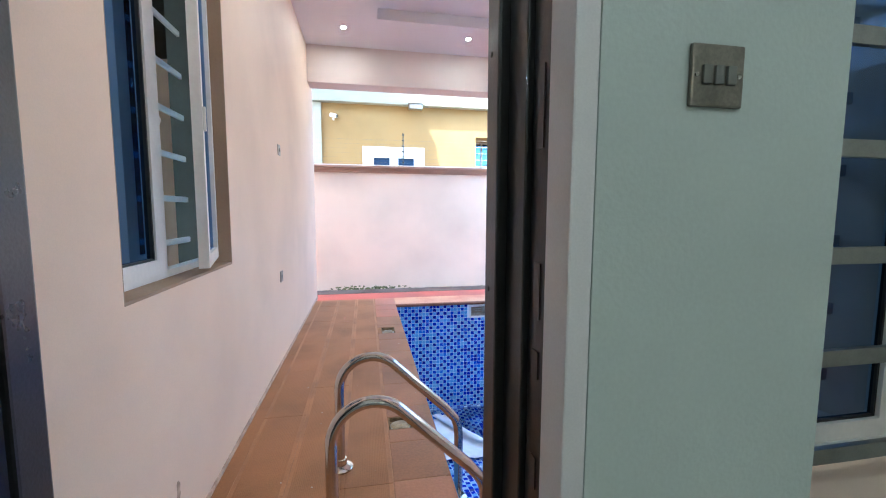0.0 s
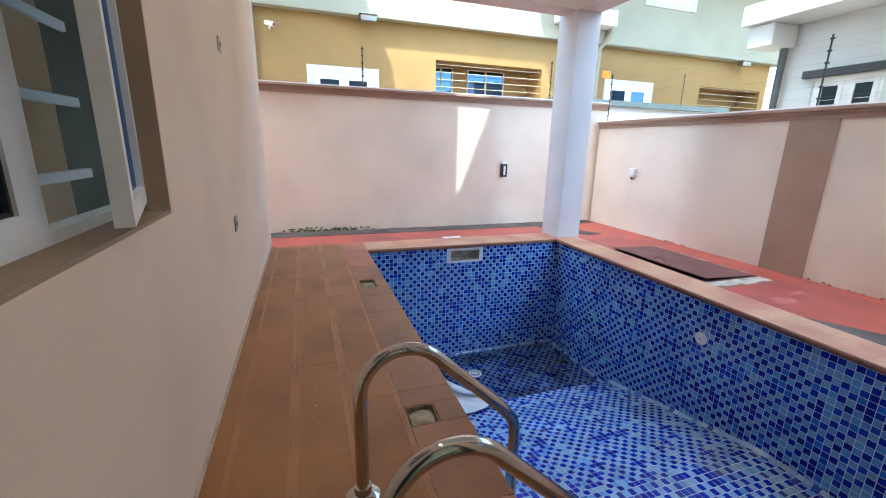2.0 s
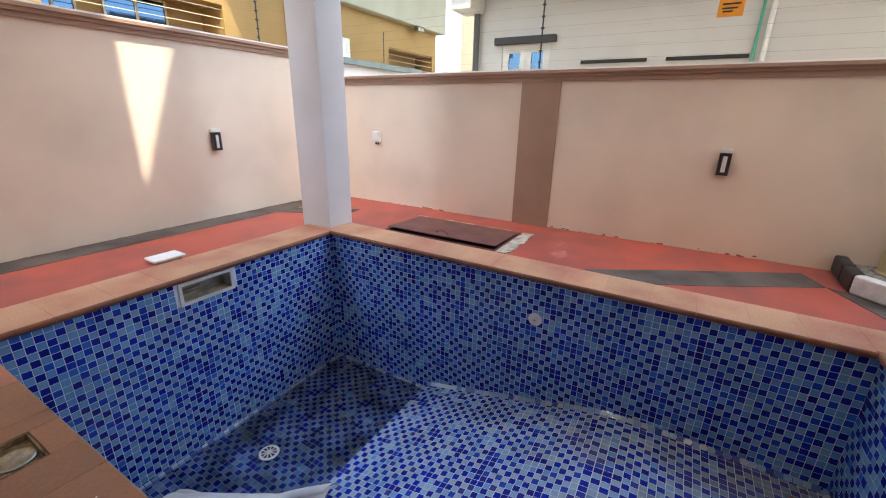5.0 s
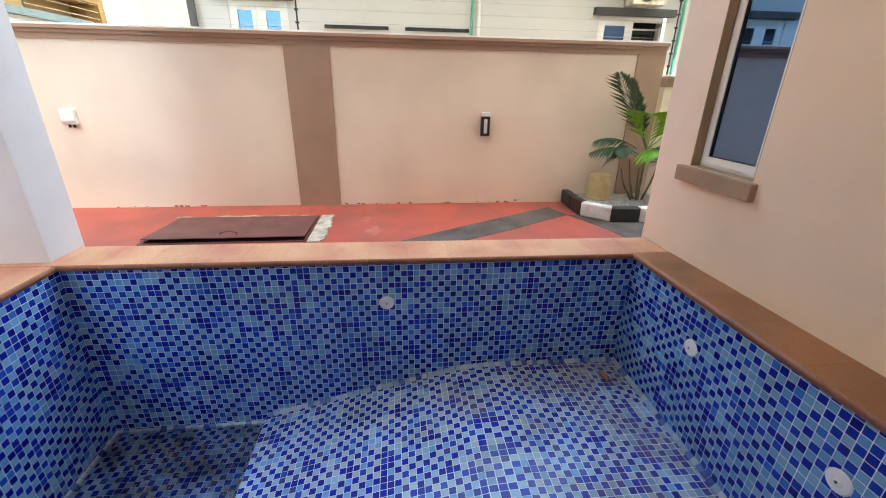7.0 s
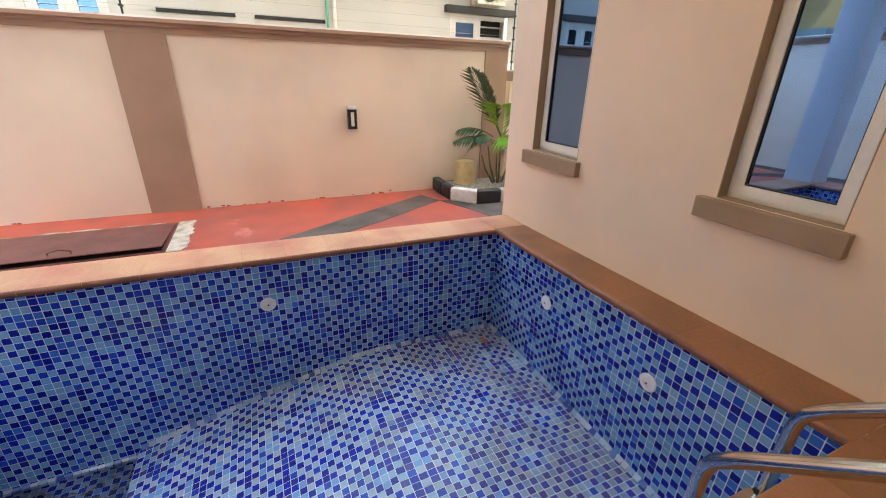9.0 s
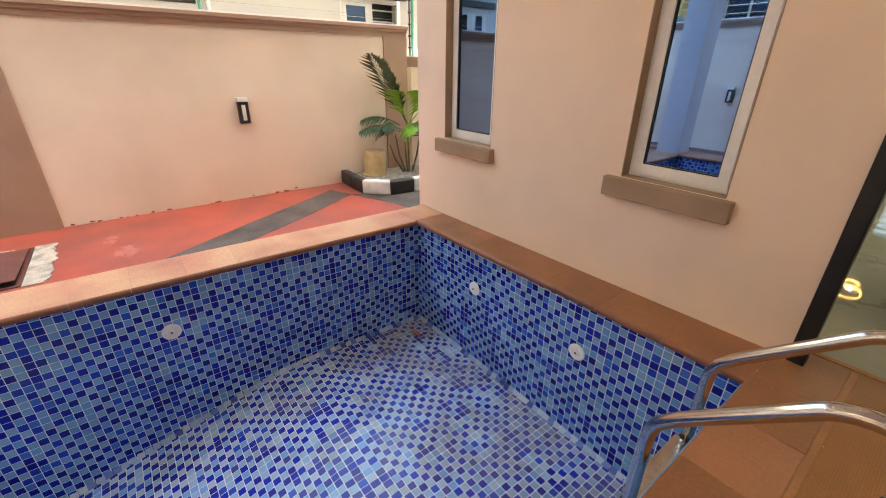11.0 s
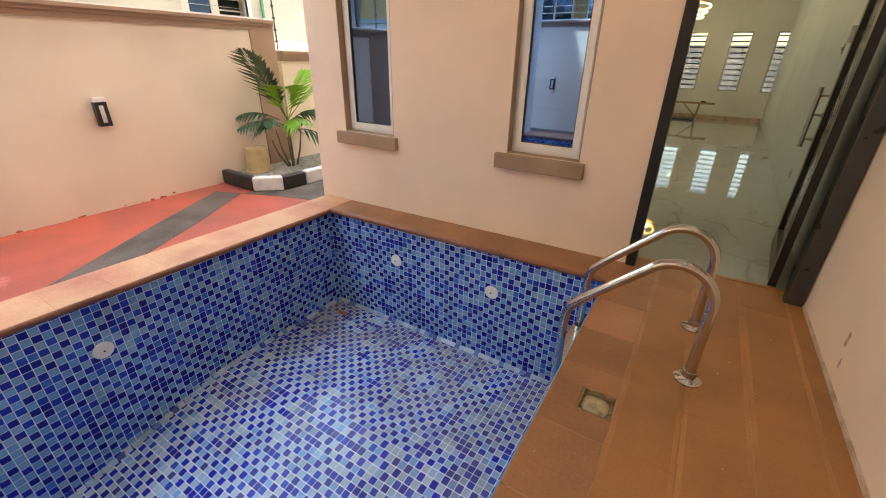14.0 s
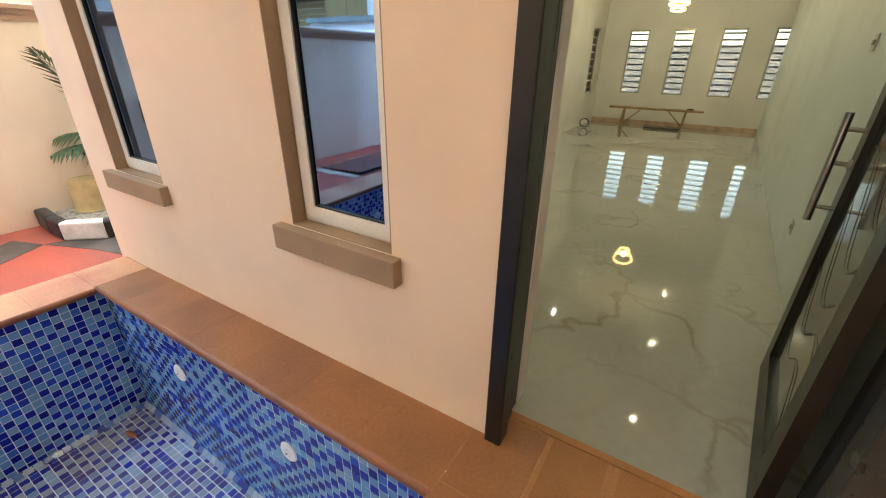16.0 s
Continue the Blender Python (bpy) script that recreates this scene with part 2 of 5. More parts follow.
M["earth"] = mat("bare_ground", (0.25, 0.2, 0.15), 0.9, noise_amt=0.2, scale=1)
M["litter"] = mat("rotting_leaf", (0.16, 0.12, 0.06), 0.7, noise_amt=0.4, scale=14, fine=90, rgb2=(0.03, 0.025, 0.02))
# near-black base colour stands in for the shade of unlit rooms
M["dark"] = mat("room_shade_black", (0.03, 0.035, 0.03), 0.8)
LIGHT_GLAZE = [(0.0, (0.135, 0.33, 0.61)), (0.35, (0.17, 0.37, 0.61)), (0.64, (0.215, 0.40, 0.59)), (0.90, (0.04, 0.16, 0.55))]
DARK_GLAZE = [(0.0, (0.004, 0.017, 0.32)), (0.34, (0.003, 0.010, 0.23)), (0.70, (0.008, 0.040, 0.40)), (0.92, (0.014, 0.07, 0.46))]
GLAZE = LIGHT_GLAZE[:2] + [(0.5, (0.012, 0.040, 0.36)), (0.7, (0.010, 0.020, 0.24)), (0.84, (0.03, 0.11, 0.46))]
M["tile_wall"] = tile_mat("blue_mosaic_wall", GLAZE, 0.12)
M["tile_light"] = tile_mat("pale_blue_mosaic", LIGHT_GLAZE, 0.12)
M["tile_dark"] = tile_mat("navy_mosaic", DARK_GLAZE, 0.12)
M["floor_light"] = tile_mat("pale_blue_floor_mosaic", [(0.0, (0.30, 0.47, 0.68)), (0.4, (0.38, 0.50, 0.64)), (0.8, (0.19, 0.38, 0.68))], 0.14, dirt=0.55)
M["floor_dark"] = tile_mat("navy_floor_mosaic", [(0.0, (0.012, 0.030, 0.40)), (0.40, (0.020, 0.028, 0.29)), (0.72, (0.025, 0.075, 0.46)), (0.92, (0.06, 0.07, 0.28))], 0.15, dirt=0.42)
M["tile_floor"] = tile_mat("blue_mosaic_floor", [(0.0, (0.24, 0.44, 0.68)), (0.27, (0.28, 0.48, 0.68)), (0.50, (0.06, 0.17, 0.55)), (0.63, (0.025, 0.05, 0.38)), (0.78, (0.06, 0.06, 0.26)), (0.92, (0.08, 0.27, 0.62))], 0.16)




def film(name, tint, gloss):
    m = bpy.data.materials.new(name)
    m.use_nodes = True
    nt = m.node_tree
    nt.nodes.remove(nt.nodes["Principled BSDF"])
    tr, gl, mx = nt.nodes.new("ShaderNodeBsdfTransparent"), nt.nodes.new("ShaderNodeBsdfGlossy"), nt.nodes.new("ShaderNodeMixShader")
    geo, n = nt.nodes.new("ShaderNodeNewGeometry"), nt.nodes.new("ShaderNodeTexNoise")
    n.inputs["Scale"].default_value, n.inputs["Detail"].default_value = 4.5, 8
    nt.links.new(geo.outputs["Position"], n.inputs["Vector"])
    cr = nt.nodes.new("ShaderNodeValToRGB")
    cr.color_ramp.elements[0].position, cr.color_ramp.elements[0].color = 0.38, (0.66, 0.72, 0.82, 1)
    cr.color_ramp.elements[1].position, cr.color_ramp.elements[1].color = 0.66, (*tint, 1)
    nt.links.new(n.outputs["Fac"], cr.inputs["Fac"])
    nt.links.new(cr.outputs["Color"], tr.inputs["Color"])
    gl.inputs["Roughness"].default_value = 0.06
    mx.inputs[0].default_value = gloss
    nt.links.new(tr.outputs[0], mx.inputs[1])
    nt.links.new(gl.outputs[0], mx.inputs[2])
    nt.links.new(mx.outputs[0], nt.nodes["Material Output"].inputs["Surface"])
    return m


def pane_mat(name, tint, gloss):
    """A tinted reflective pane: part mirror, part see-through."""
    m = bpy.data.materials.new(name)
    m.use_nodes = True
    nt = m.node_tree
    nt.nodes.remove(nt.nodes["Principled BSDF"])
    tr, gl, mx = nt.nodes.new("ShaderNodeBsdfTransparent"), nt.nodes.new("ShaderNodeBsdfGlossy"), nt.nodes.new("ShaderNodeMixShader")
    tr.inputs["Color"].default_value = (*tint, 1)
    gl.inputs["Color"].default_value = (0.32, 0.56, 1.0, 1)
    gl.inputs["Roughness"].default_value = 0.015
    mx.inputs[0].default_value = gloss
    nt.links.new(tr.outputs[0], mx.inputs[1])
    nt.links.new(gl.outputs[0], mx.inputs[2])
    nt.links.new(mx.outputs[0], nt.nodes["Material Output"].inputs["Surface"])
    return m


M["water"] = film("dirty_shallow_water", (0.34, 0.34, 0.36), 0.05)
M["pane_dark"] = pane_mat("deep_blue_pane", (0.03, 0.05, 0.12), 0.5)
M["pane"] = pane_mat("blue_reflective_pane", (0.18, 0.22, 0.28), 0.45)
M["leaf_dark"] = mat("dark_palm_leaf", (0.04, 0.095, 0.035), 0.45, noise_amt=0.2, scale=8, fine=50, bump=0.05)
M["leaf_light"] = mat("young_palm_leaf", (0.20, 0.44, 0.03), 0.45, noise_amt=0.2, scale=8, fine=50, bump=0.05)
M["stem"] = mat("palm_stem", (0.16, 0.13, 0.06), 0.7, noise_amt=0.25, scale=12, fine=60, bump=0.2)
M["pot"] = mat("beige_plastic_bucket", (0.55, 0.40, 0.20), 0.55, noise_amt=0.12, scale=7, fine=60, bump=0.06)
M["kerb_black"] = mat("black_kerb_paint", (0.02, 0.02, 0.022), 0.5, noise_amt=0.3, scale=7, fine=60, bump=0.15)
M["kerb_white"] = mat("white_kerb_paint", (0.75, 0.73, 0.7), 0.6, noise_amt=0.12, scale=7, fine=60, bump=0.15)
M["gravel"] = mat("pale_gravel", (0.38, 0.34, 0.29), 0.85, noise_amt=0.3, scale=25, fine=90, bump=0.3)
M["wood"] = mat("raw_plank", (0.30, 0.19, 0.09), 0.7, noise_amt=0.2, scale=4, fine=80, bump=0.15)
M["moss"] = mat("damp_moss", (0.17, 0.18, 0.075), 0.9, noise_amt=0.4, scale=20, fine=90, bump=0.4)
M["orange"] = mat("orange_sign_plate", (0.75, 0.28, 0.02), 0.5, noise_amt=0.06, scale=7, fine=60, bump=0.02)
M["greenpipe"] = mat("green_pipe", (0.10, 0.42, 0.30), 0.45, noise_amt=0.1, scale=7, fine=60, bump=0.02)
M["dusty"] = mat("dusty_white_plastic", (0.5, 0.44, 0.36), 0.6, noise_amt=0.25, scale=12, fine=60)
M["recess"] = mat("sandy_recess", (0.27, 0.18, 0.095), 0.9, noise_amt=0.35, scale=30, fine=120, bump=0.4)
M["lens"] = mat("dusty_lamp_glass", (0.40, 0.31, 0.19), 0.3, noise_amt=0.25, scale=25, fine=90, bump=0.1)
M["grey_rocker"] = mat("grey_metal_rocker", (0.22, 0.22, 0.20), 0.4, metal=0.7, noise_amt=0.1)
M["bulb"] = glow("lit_bulb", (1.0, 0.95, 0.86), 72.0)
M["bulb_dim"] = glow("dim_lit_bulb", (1.0, 0.95, 0.86), 58.0)
M["bulb_room"] = glow("lit_room_bulb", (1.0, 0.96, 0.90), 540.0)
M["ringglow"] = glow("warm_ring_light", (1.0, 0.62, 0.20), 0.7)
M["doorglass"] = mat("dark_door_glass", (0.035, 0.042, 0.03), 0.08, noise_amt=0.3, scale=6, fine=30, bump=0.02, rough_var=0.03, spec=0.7)
M["pane_far"] = pane_mat("blue_mirror_pane", (0.02, 0.04, 0.10), 0.16)
M["roomglass"] = pane_mat("grey_louvre_glass", (0.46, 0.47, 0.47), 0.08)
M["scuff"] = mat("brown_scuff", (0.58, 0.40, 0.28), 0.8, noise_amt=0.25, scale=30)
M["faded"] = mat("faded_red_paint", (0.45, 0.14, 0.11), 0.7, noise_amt=0.3, scale=14, fine=60, rgb2=(0.40, 0.075, 0.05))
M["pit"] = mat("cover_gap_shade", (0.01, 0.008, 0.007), 0.9)
M["slate"] = mat("slate_grey_cap", (0.10, 0.13, 0.14), 0.6)
M["darkpipe"] = mat("grey_pipe", (0.09, 0.095, 0.10), 0.45)
M["groove"] = mat("facade_joint", (0.62, 0.61, 0.58), 0.8)
M["bar_gold"] = mat("pale_painted_bar", (0.66, 0.58, 0.42), 0.5)
M["cove"] = tile_mat("pale_cove_chip", [(0.0, (0.30, 0.42, 0.60)), (0.4, (0.42, 0.5, 0.62)), (0.65, (0.12, 0.2, 0.48)), (0.85, (0.05, 0.08, 0.3))], 0.08)


def chip_mat(name, cols):
    m = bpy.data.materials.new(name)
    m.use_nodes = True
    nt = m.node_tree
    b = nt.nodes["Principled BSDF"]
    oi, cr = nt.nodes.new("ShaderNodeObjectInfo"), nt.nodes.new("ShaderNodeValToRGB")
    cr.color_ramp.interpolation = "CONSTANT"
    while len(cr.color_ramp.elements) < len(cols):
        cr.color_ramp.elements.new(0.5)
    for e, (p, c) in zip(cr.color_ramp.elements, cols):
        e.position, e.color = p, (*c, 1)
    nt.links.new(oi.outputs["Random"], cr.inputs["Fac"])
    nt.links.new(cr.outputs["Color"], b.inputs["Base Color"])
    b.inputs["Roughness"].default_value = 0.14
    b.inputs["Specular IOR Level"].default_value = 0.32
    return m


# ---- builders ----
def part(name, bm, material, parent=None, label=""):
    me = bpy.data.meshes.new(name)
    bm.normal_update()
    smooth = any(f.smooth for f in bm.faces)
    bm.to_mesh(me)
    bm.free()
    if smooth:
        me.set_sharp_from_angle(angle=radians(40))
    ob = new(name, me)
    me.materials.append(M[material] if isinstance(material, str) else material)
    if parent is not None:
        ob.parent = parent
    return tagged(ob, label)


def empty(name, at=(0, 0, 0)):
    ob = new(name)
    ob.empty_display_size = 0.1
    ob.location = at
    return ob


def add_box(bm, x0, y0, z0, x1, y1, z1, bevel=0.0, seg=2):
    v = [bm.verts.new((x, y, z)) for z in (z0, z1) for y in (y0, y1) for x in (x0, x1)]
    fs = [bm.faces.new([v[i] for i in q]) for q in ((0, 2, 3, 1), (4, 5, 7, 6), (0, 1, 5, 4), (2, 6, 7, 3), (0, 4, 6, 2), (1, 3, 7, 5))]
    if bevel:
        es = list({e for f in fs for e in f.edges})
        bmesh.ops.bevel(bm, geom=es, offset=bevel, segments=seg, affect="EDGES", profile=0.6)
    return bm


def box(x0, y0, z0, x1, y1, z1, bevel=0.0, seg=2):
    return add_box(bmesh.new(), x0, y0, z0, x1, y1, z1, bevel, seg)


def slab(axis, u0, u1, v0, v1, f0, f1, holes=()):
    """A slab with rectangular openings. axis: the one it is thin along; u, v: the other two in order x, y, z."""
    bm = bmesh.new()
    us = sorted({u0, u1, *(h[0] for h in holes), *(h[1] for h in holes)})
    vs = sorted({v0, v1, *(h[2] for h in holes), *(h[3] for h in holes)})
    us, vs = [u for u in us if u0 <= u <= u1], [v for v in vs if v0 <= v <= v1]

    def solid(i, j):
        if not (0 <= i < len(us) - 1 and 0 <= j < len(vs) - 1):
            return False
        a, b = (us[i] + us[i + 1]) / 2, (vs[j] + vs[j + 1]) / 2
        return not any(h[0] < a < h[1] and h[2] < b < h[3] for h in holes)

    memo = {}

    def vert(i, j, k):
        if (i, j, k) not in memo:
            f = (f0, f1)[k]
            memo[(i, j, k)] = bm.verts.new({"x": (f, us[i], vs[j]), "y": (us[i], f, vs[j]), "z": (us[i], vs[j], f)}[axis])
        return memo[(i, j, k)]

    for i in range(len(us) - 1):
        for j in range(len(vs) - 1):
            if not solid(i, j):
                continue
            for k in (0, 1):
                bm.faces.new([vert(i, j, k), vert(i + 1, j, k), vert(i + 1, j + 1, k), vert(i, j + 1, k)])
            for di, dj, a, b in ((-1, 0, (i, j), (i, j + 1)), (1, 0, (i + 1, j), (i + 1, j + 1)), (0, -1, (i, j), (i + 1, j)), (0, 1, (i, j + 1), (i + 1, j + 1))):
                if not solid(i + di, j + dj):
                    bm.faces.new([vert(*a, 0), vert(*b, 0), vert(*b, 1), vert(*a, 1)])
    bmesh.ops.recalc_face_normals(bm, faces=bm.faces)
    return bm


def add_tube(bm, pts, r, seg=12, cap=True):
    """A round bar along pts."""
    pts = [Vector(p) for p in pts]
    rings, up = [], Vector((0.013, 0.021, 1))
    for i, p in enumerate(pts):
        d = (pts[min(i + 1, len(pts) - 1)] - pts[max(i - 1, 0)]).normalized()
        a = d.cross(up if abs(d.z) < 0.9 else Vector((0, 1, 0.01))).normalized() if i == 0 else (a - d * a.dot(d)).normalized()
        b = d.cross(a)
        rr = r[i] if isinstance(r, (list, tuple)) else r
        rings.append([bm.verts.new(p + (a * math.cos(q) + b * math.sin(q)) * rr) for q in (2 * math.pi * k / seg for k in range(seg))])
    for r0, r1 in zip(rings, rings[1:]):
        for k in range(seg):
            f = bm.faces.new([r0[k], r0[(k + 1) % seg], r1[(k + 1) % seg], r1[k]])
            f.smooth = True
    if cap:
        bm.faces.new(rings[0][::-1])
        bm.faces.new(rings[-1])
    return bm


def tube(pts, r, seg=12):
    return add_tube(bmesh.new(), pts, r, seg)


def turned(profile, at, axis=(0, 0, 1), seg=20, bm=None):
    """A turned shape: profile of (radius, height) along axis from at."""
    bm = bm or bmesh.new()
    rot = Vector(axis).to_track_quat("Z", "Y").to_matrix()
    rings = []
    for r, h in profile:
        rings.append([bm.verts.new(Vector(at) + rot @ Vector((r * math.cos(2 * math.pi * k / seg), r * math.sin(2 * math.pi * k / seg), h))) for k in range(seg)])
    for r0, r1 in zip(rings, rings[1:]):
        for k in range(seg):
            f = bm.faces.new([r0[k], r0[(k + 1) % seg], r1[(k + 1) % seg], r1[k]])
            f.smooth = True
    bm.faces.new(rings[0][::-1])
    bm.faces.new(rings[-1])
    return bm


def arc(cx, cz, r, a0, a1, n, y):
    return [(cx + r * math.cos(radians(a0 + (a1 - a0) * i / n)), y, cz + r * math.sin(radians(a0 + (a1 - a0) * i / n))) for i in range(n + 1)]


def structure(ob, label, category):
    return tagged(ob, label, category, kind="structure")


# ---- plan, in metres ----
XW = -0.785                      # west wall face
HY0, HY1 = 0.40, 0.71            # house wall, inner and outer face
HXE = 3.43                       # house east corner
PX0, PX1, PY0, PY1 = 0.345, 3.036, 1.003, 5.428   # pool basin
GZ = -0.25                       # yard level
FY, FX = 7.85, 5.43              # fence faces
CZ = 3.42                        # terrace ceiling
BZ = 2.95                        # beam underside

def prism(pts, z0, z1):
    bm = bmesh.new()
    lo, hi = [bm.verts.new((x, y, z0)) for x, y in pts], [bm.verts.new((x, y, z1)) for x, y in pts]
    bm.faces.new(lo[::-1])
    bm.faces.new(hi)
    n = len(pts)
    for i in range(n):
        bm.faces.new([lo[i], lo[(i + 1) % n], hi[(i + 1) % n], hi[i]])
    bmesh.ops.recalc_face_normals(bm, faces=bm.faces)
    return bm


# ---- large structure ----
DOOR_X0, DOOR_X1, DOOR_Z = XW + 0.004, 0.265, 2.15
WINS = ((0.715, 1.285), (2.415, 3.015))
WZ0, WZ1 = 0.69, 2.15
openings = [(DOOR_X0, DOOR_X1, -0.3, DOOR_Z)] + [(a, b, WZ0, WZ1) for a, b in WINS]
structure(part("wall_south", slab("y", -1.3, HXE, -0.3, CZ, HY0 + 0.012, HY1, openings), "peach"), "peach painted house wall with two windows and a doorway", "wall")
structure(part("wall_lining", slab("y", -1.1, HXE - 0.27, 0.0, 3.2, HY0, HY0 + 0.01, openings), "green"), "pale green painted inner face of the house wall", "wall")
WLY0, WLY1, WLZ0, WLZ1 = 1.20, 2.215, 1.0, 2.5
structure(part("wall_west", slab("x", HY1 + 0.002, 6.03, -0.3, CZ, XW - 0.26, XW, [(WLY0, WLY1, WLZ0, WLZ1)]), "peach"), "smooth peach painted house wall beside the deck", "wall")
structure(part("wall_wing_north", slab("y", -6.0, XW - 0.262, -0.3, CZ, 5.77, 6.03), "peach"), "peach painted end wall of the house wing", "wall")
structure(part("wall_east", slab("x", -10.5, HY0 + 0.01, -0.3, CZ, HXE - 0.26, HXE), "peach"), "peach painted side wall of the house", "wall")
ceiling_bm = slab("z", XW - 0.26, 3.34, HY1, 5.80, CZ, CZ + 0.25, [(0.09, 2.45, 1.6, 4.65)])
add_box(ceiling_bm, 0.05, 1.55, CZ + 0.12, 2.5, 4.70, CZ + 0.16)
structure(part("ceiling", ceiling_bm, "ceiling"), "white plastered terrace ceiling with a raised tray", "ceiling")
structure(part("beam", box(XW + 0.002, 5.50, BZ, 3.06, 5.80, CZ - 0.001), "beam"), "pale pinkish painted concrete beam", "beam")
structure(part("beam", box(3.06, HY1 + 0.001, BZ + 0.002, 3.41, 5.90, CZ - 0.002), "beam"), "pale pinkish painted concrete beam", "beam")
# unseen upper mass, its height chosen to keep sun off the yard
UZ = 9.5
structure(part("wall_upper", box(-6.0, -10.5, CZ + 0.26, HXE, 3.85, UZ), "peach"), "unseen upper block added to shade the yard", "wall")
structure(part("roof_terrace", box(-6.0, 3.851, CZ + 0.255, HXE, 5.80, CZ + 0.40), "peach"), "flat roof over the terrace", "roof")


def gable(pts, y0, y1):
    bm = prism([(x, z) for x, z in pts], y0, y1)
    bm.transform(Matrix(((1, 0, 0, 0), (0, 0, 1, 0), (0, 1, 0, 0), (0, 0, 0, 1))))
    bmesh.ops.recalc_face_normals(bm, faces=bm.faces)
    return bm


# unseen walls added; the notch between them shapes the fence's sun triangle
structure(part("parapet", gable([(-6.0, CZ + 0.41), (0.13, CZ + 0.41), (0.13, UZ), (-6.0, UZ)], 5.6, 5.79), "peach"), "unseen upper wall added to cut off the sun", "wall")
structure(part("parapet", gable([(0.131, CZ + 0.41), (HXE, CZ + 0.41), (HXE, UZ), (1.851, UZ), (0.131, 4.87)], 5.6, 5.79), "peach"), "unseen slanted wall added to shape the sun patch", "wall")
structure(part("parapet", box(HXE - 0.2, 3.852, CZ + 0.41, HXE - 0.001, 5.599, UZ), "peach"), "unseen upper wall added to cut off the sun", "wall")

# pool shell
SK = (1.40, 1.83, -0.235, -0.07)
structure(part("pool_wall", slab("x", PY0 - 0.15, PY1 + 0.2, -1.9, -0.042, PX1 + 0.0006, PX1 + 0.2), "grout"), "pale grouted pool wall", "pool wall")
structure(part("pool_wall", slab("x", PY0 - 0.15, PY1 + 0.2, -1.9, -0.042, PX0 - 0.2, PX0 - 0.004), "tile_wall"), "pool wall below the deck", "pool wall")
wall_n = structure(part("pool_wall", slab("y", PX0 - 0.004, PX1 + 0.0006, -1.9, -0.042, PY1 + 0.0006, PY1 + 0.2, [SK]), "grout"), "pale grouted pool wall with a skimmer opening", "pool wall")
wall_s = structure(part("pool_wall", slab("y", PX0 - 0.004, PX1 + 0.0006, -1.9, -0.042, PY0 - 0.15, PY0 - 0.0006), "grout"), "pale grouted pool wall", "pool wall")
PROFILE = [(PY0, -1.125), (2.2, -1.105), (2.45, -1.12), (4.18, -1.52), (4.185, -1.60), (PY1, -1.60)]
fb = bmesh.new()
rows = [[fb.verts.new((x, y, z - 0.0006)) for x in (PX0 - 0.004, PX1 + 0.004)] for y, z in PROFILE]
for a, b in zip(rows, rows[1:]):
    fb.faces.new([a[0], a[1], b[1], b[0]])
structure(part("pool_floor", fb, "grout"), "sloping grouted pool floor", "pool floor")

# deck bed and house floors
BOX_A, BOX_B = (0.085, 4.08, 0.230, 4.30), (0.050, 2.155, 0.195, 2.305)
deck_holes = [(0.300, PX1 + 0.002, PY0 - 0.002, PY1 + 0.002), (BOX_A[0], BOX_A[2], BOX_A[1], BOX_A[3]), (BOX_B[0], BOX_B[2], BOX_B[1], BOX_B[3])]
bed = structure(part("floor_deck", slab("z", XW - 0.1, 3.36, 0.56, 5.82, -0.042, -0.0015, deck_holes), "joint"), "cement bed under the terracotta deck", "floor")
skirt = slab("y", 0.3, 3.36, -0.6, -0.042, 5.80, 5.83)
add_box(skirt, 3.33, 0.5, -0.6, 3.36, 5.80, -0.042)
add_box(skirt, -0.9, 5.80, -0.6, 0.299, 5.83, -0.042)
structure(part("deck_edge", skirt, "coping"), "clay coloured outer edge of the pool deck", "deck edge")
structure(part("floor_house", slab("z", -1.5, HXE - 0.26, -10.4, 0.56, -0.4, -0.006), "marble"), "polished pale marble floor of the empty room", "floor")
structure(part("floor_west_room", slab("z", -6.0, XW - 0.26, 0.565, 5.77, -0.4, -0.012), "dark"), "floor of the neighbouring room, near-black in place of shade", "floor")

# yard
structure(part("ground", slab("z", -400, 400, -400, 400, GZ - 1.0, GZ - 0.02, [(XW - 0.3, 3.36, 0.3, 5.83)]), "earth"), "bare ground around the houses", "ground")
structure(part("pavement", slab("z", -8.0, FX + 0.05, 5.831, FY + 0.05, GZ - 0.02, GZ), "red"), "red painted concrete yard with grey bands", "pavement")
structure(part("pavement", slab("z", 3.361, FX + 0.05, -10.0, 5.831, GZ - 0.02, GZ), "red"), "red painted concrete yard with grey bands", "pavement")


for pts in ([(-7.9, 7.50), (4.25, 7.46), (5.35, 7.55), (5.35, 7.846), (-7.9, 7.846)],
            [(3.9, 7.459), (4.25, 7.459), (4.75, 6.55), (4.42, 6.5)],
            [(3.42, 3.30), (3.75, 3.35), (4.45, 2.2), (5.15, 0.98), (4.80, 0.85), (4.2, 1.85)],
            [(4.80, 0.849), (4.75, 0.72), (4.46, 0.44), (4.43, -2.0), (3.8, -2.0), (3.75, 0.5), (4.25, 0.62)]):
    structure(part("pavement_band", prism(pts, GZ - 0.01, GZ + 0.004), "grey"), "grey painted band across the red yard", "pavement")


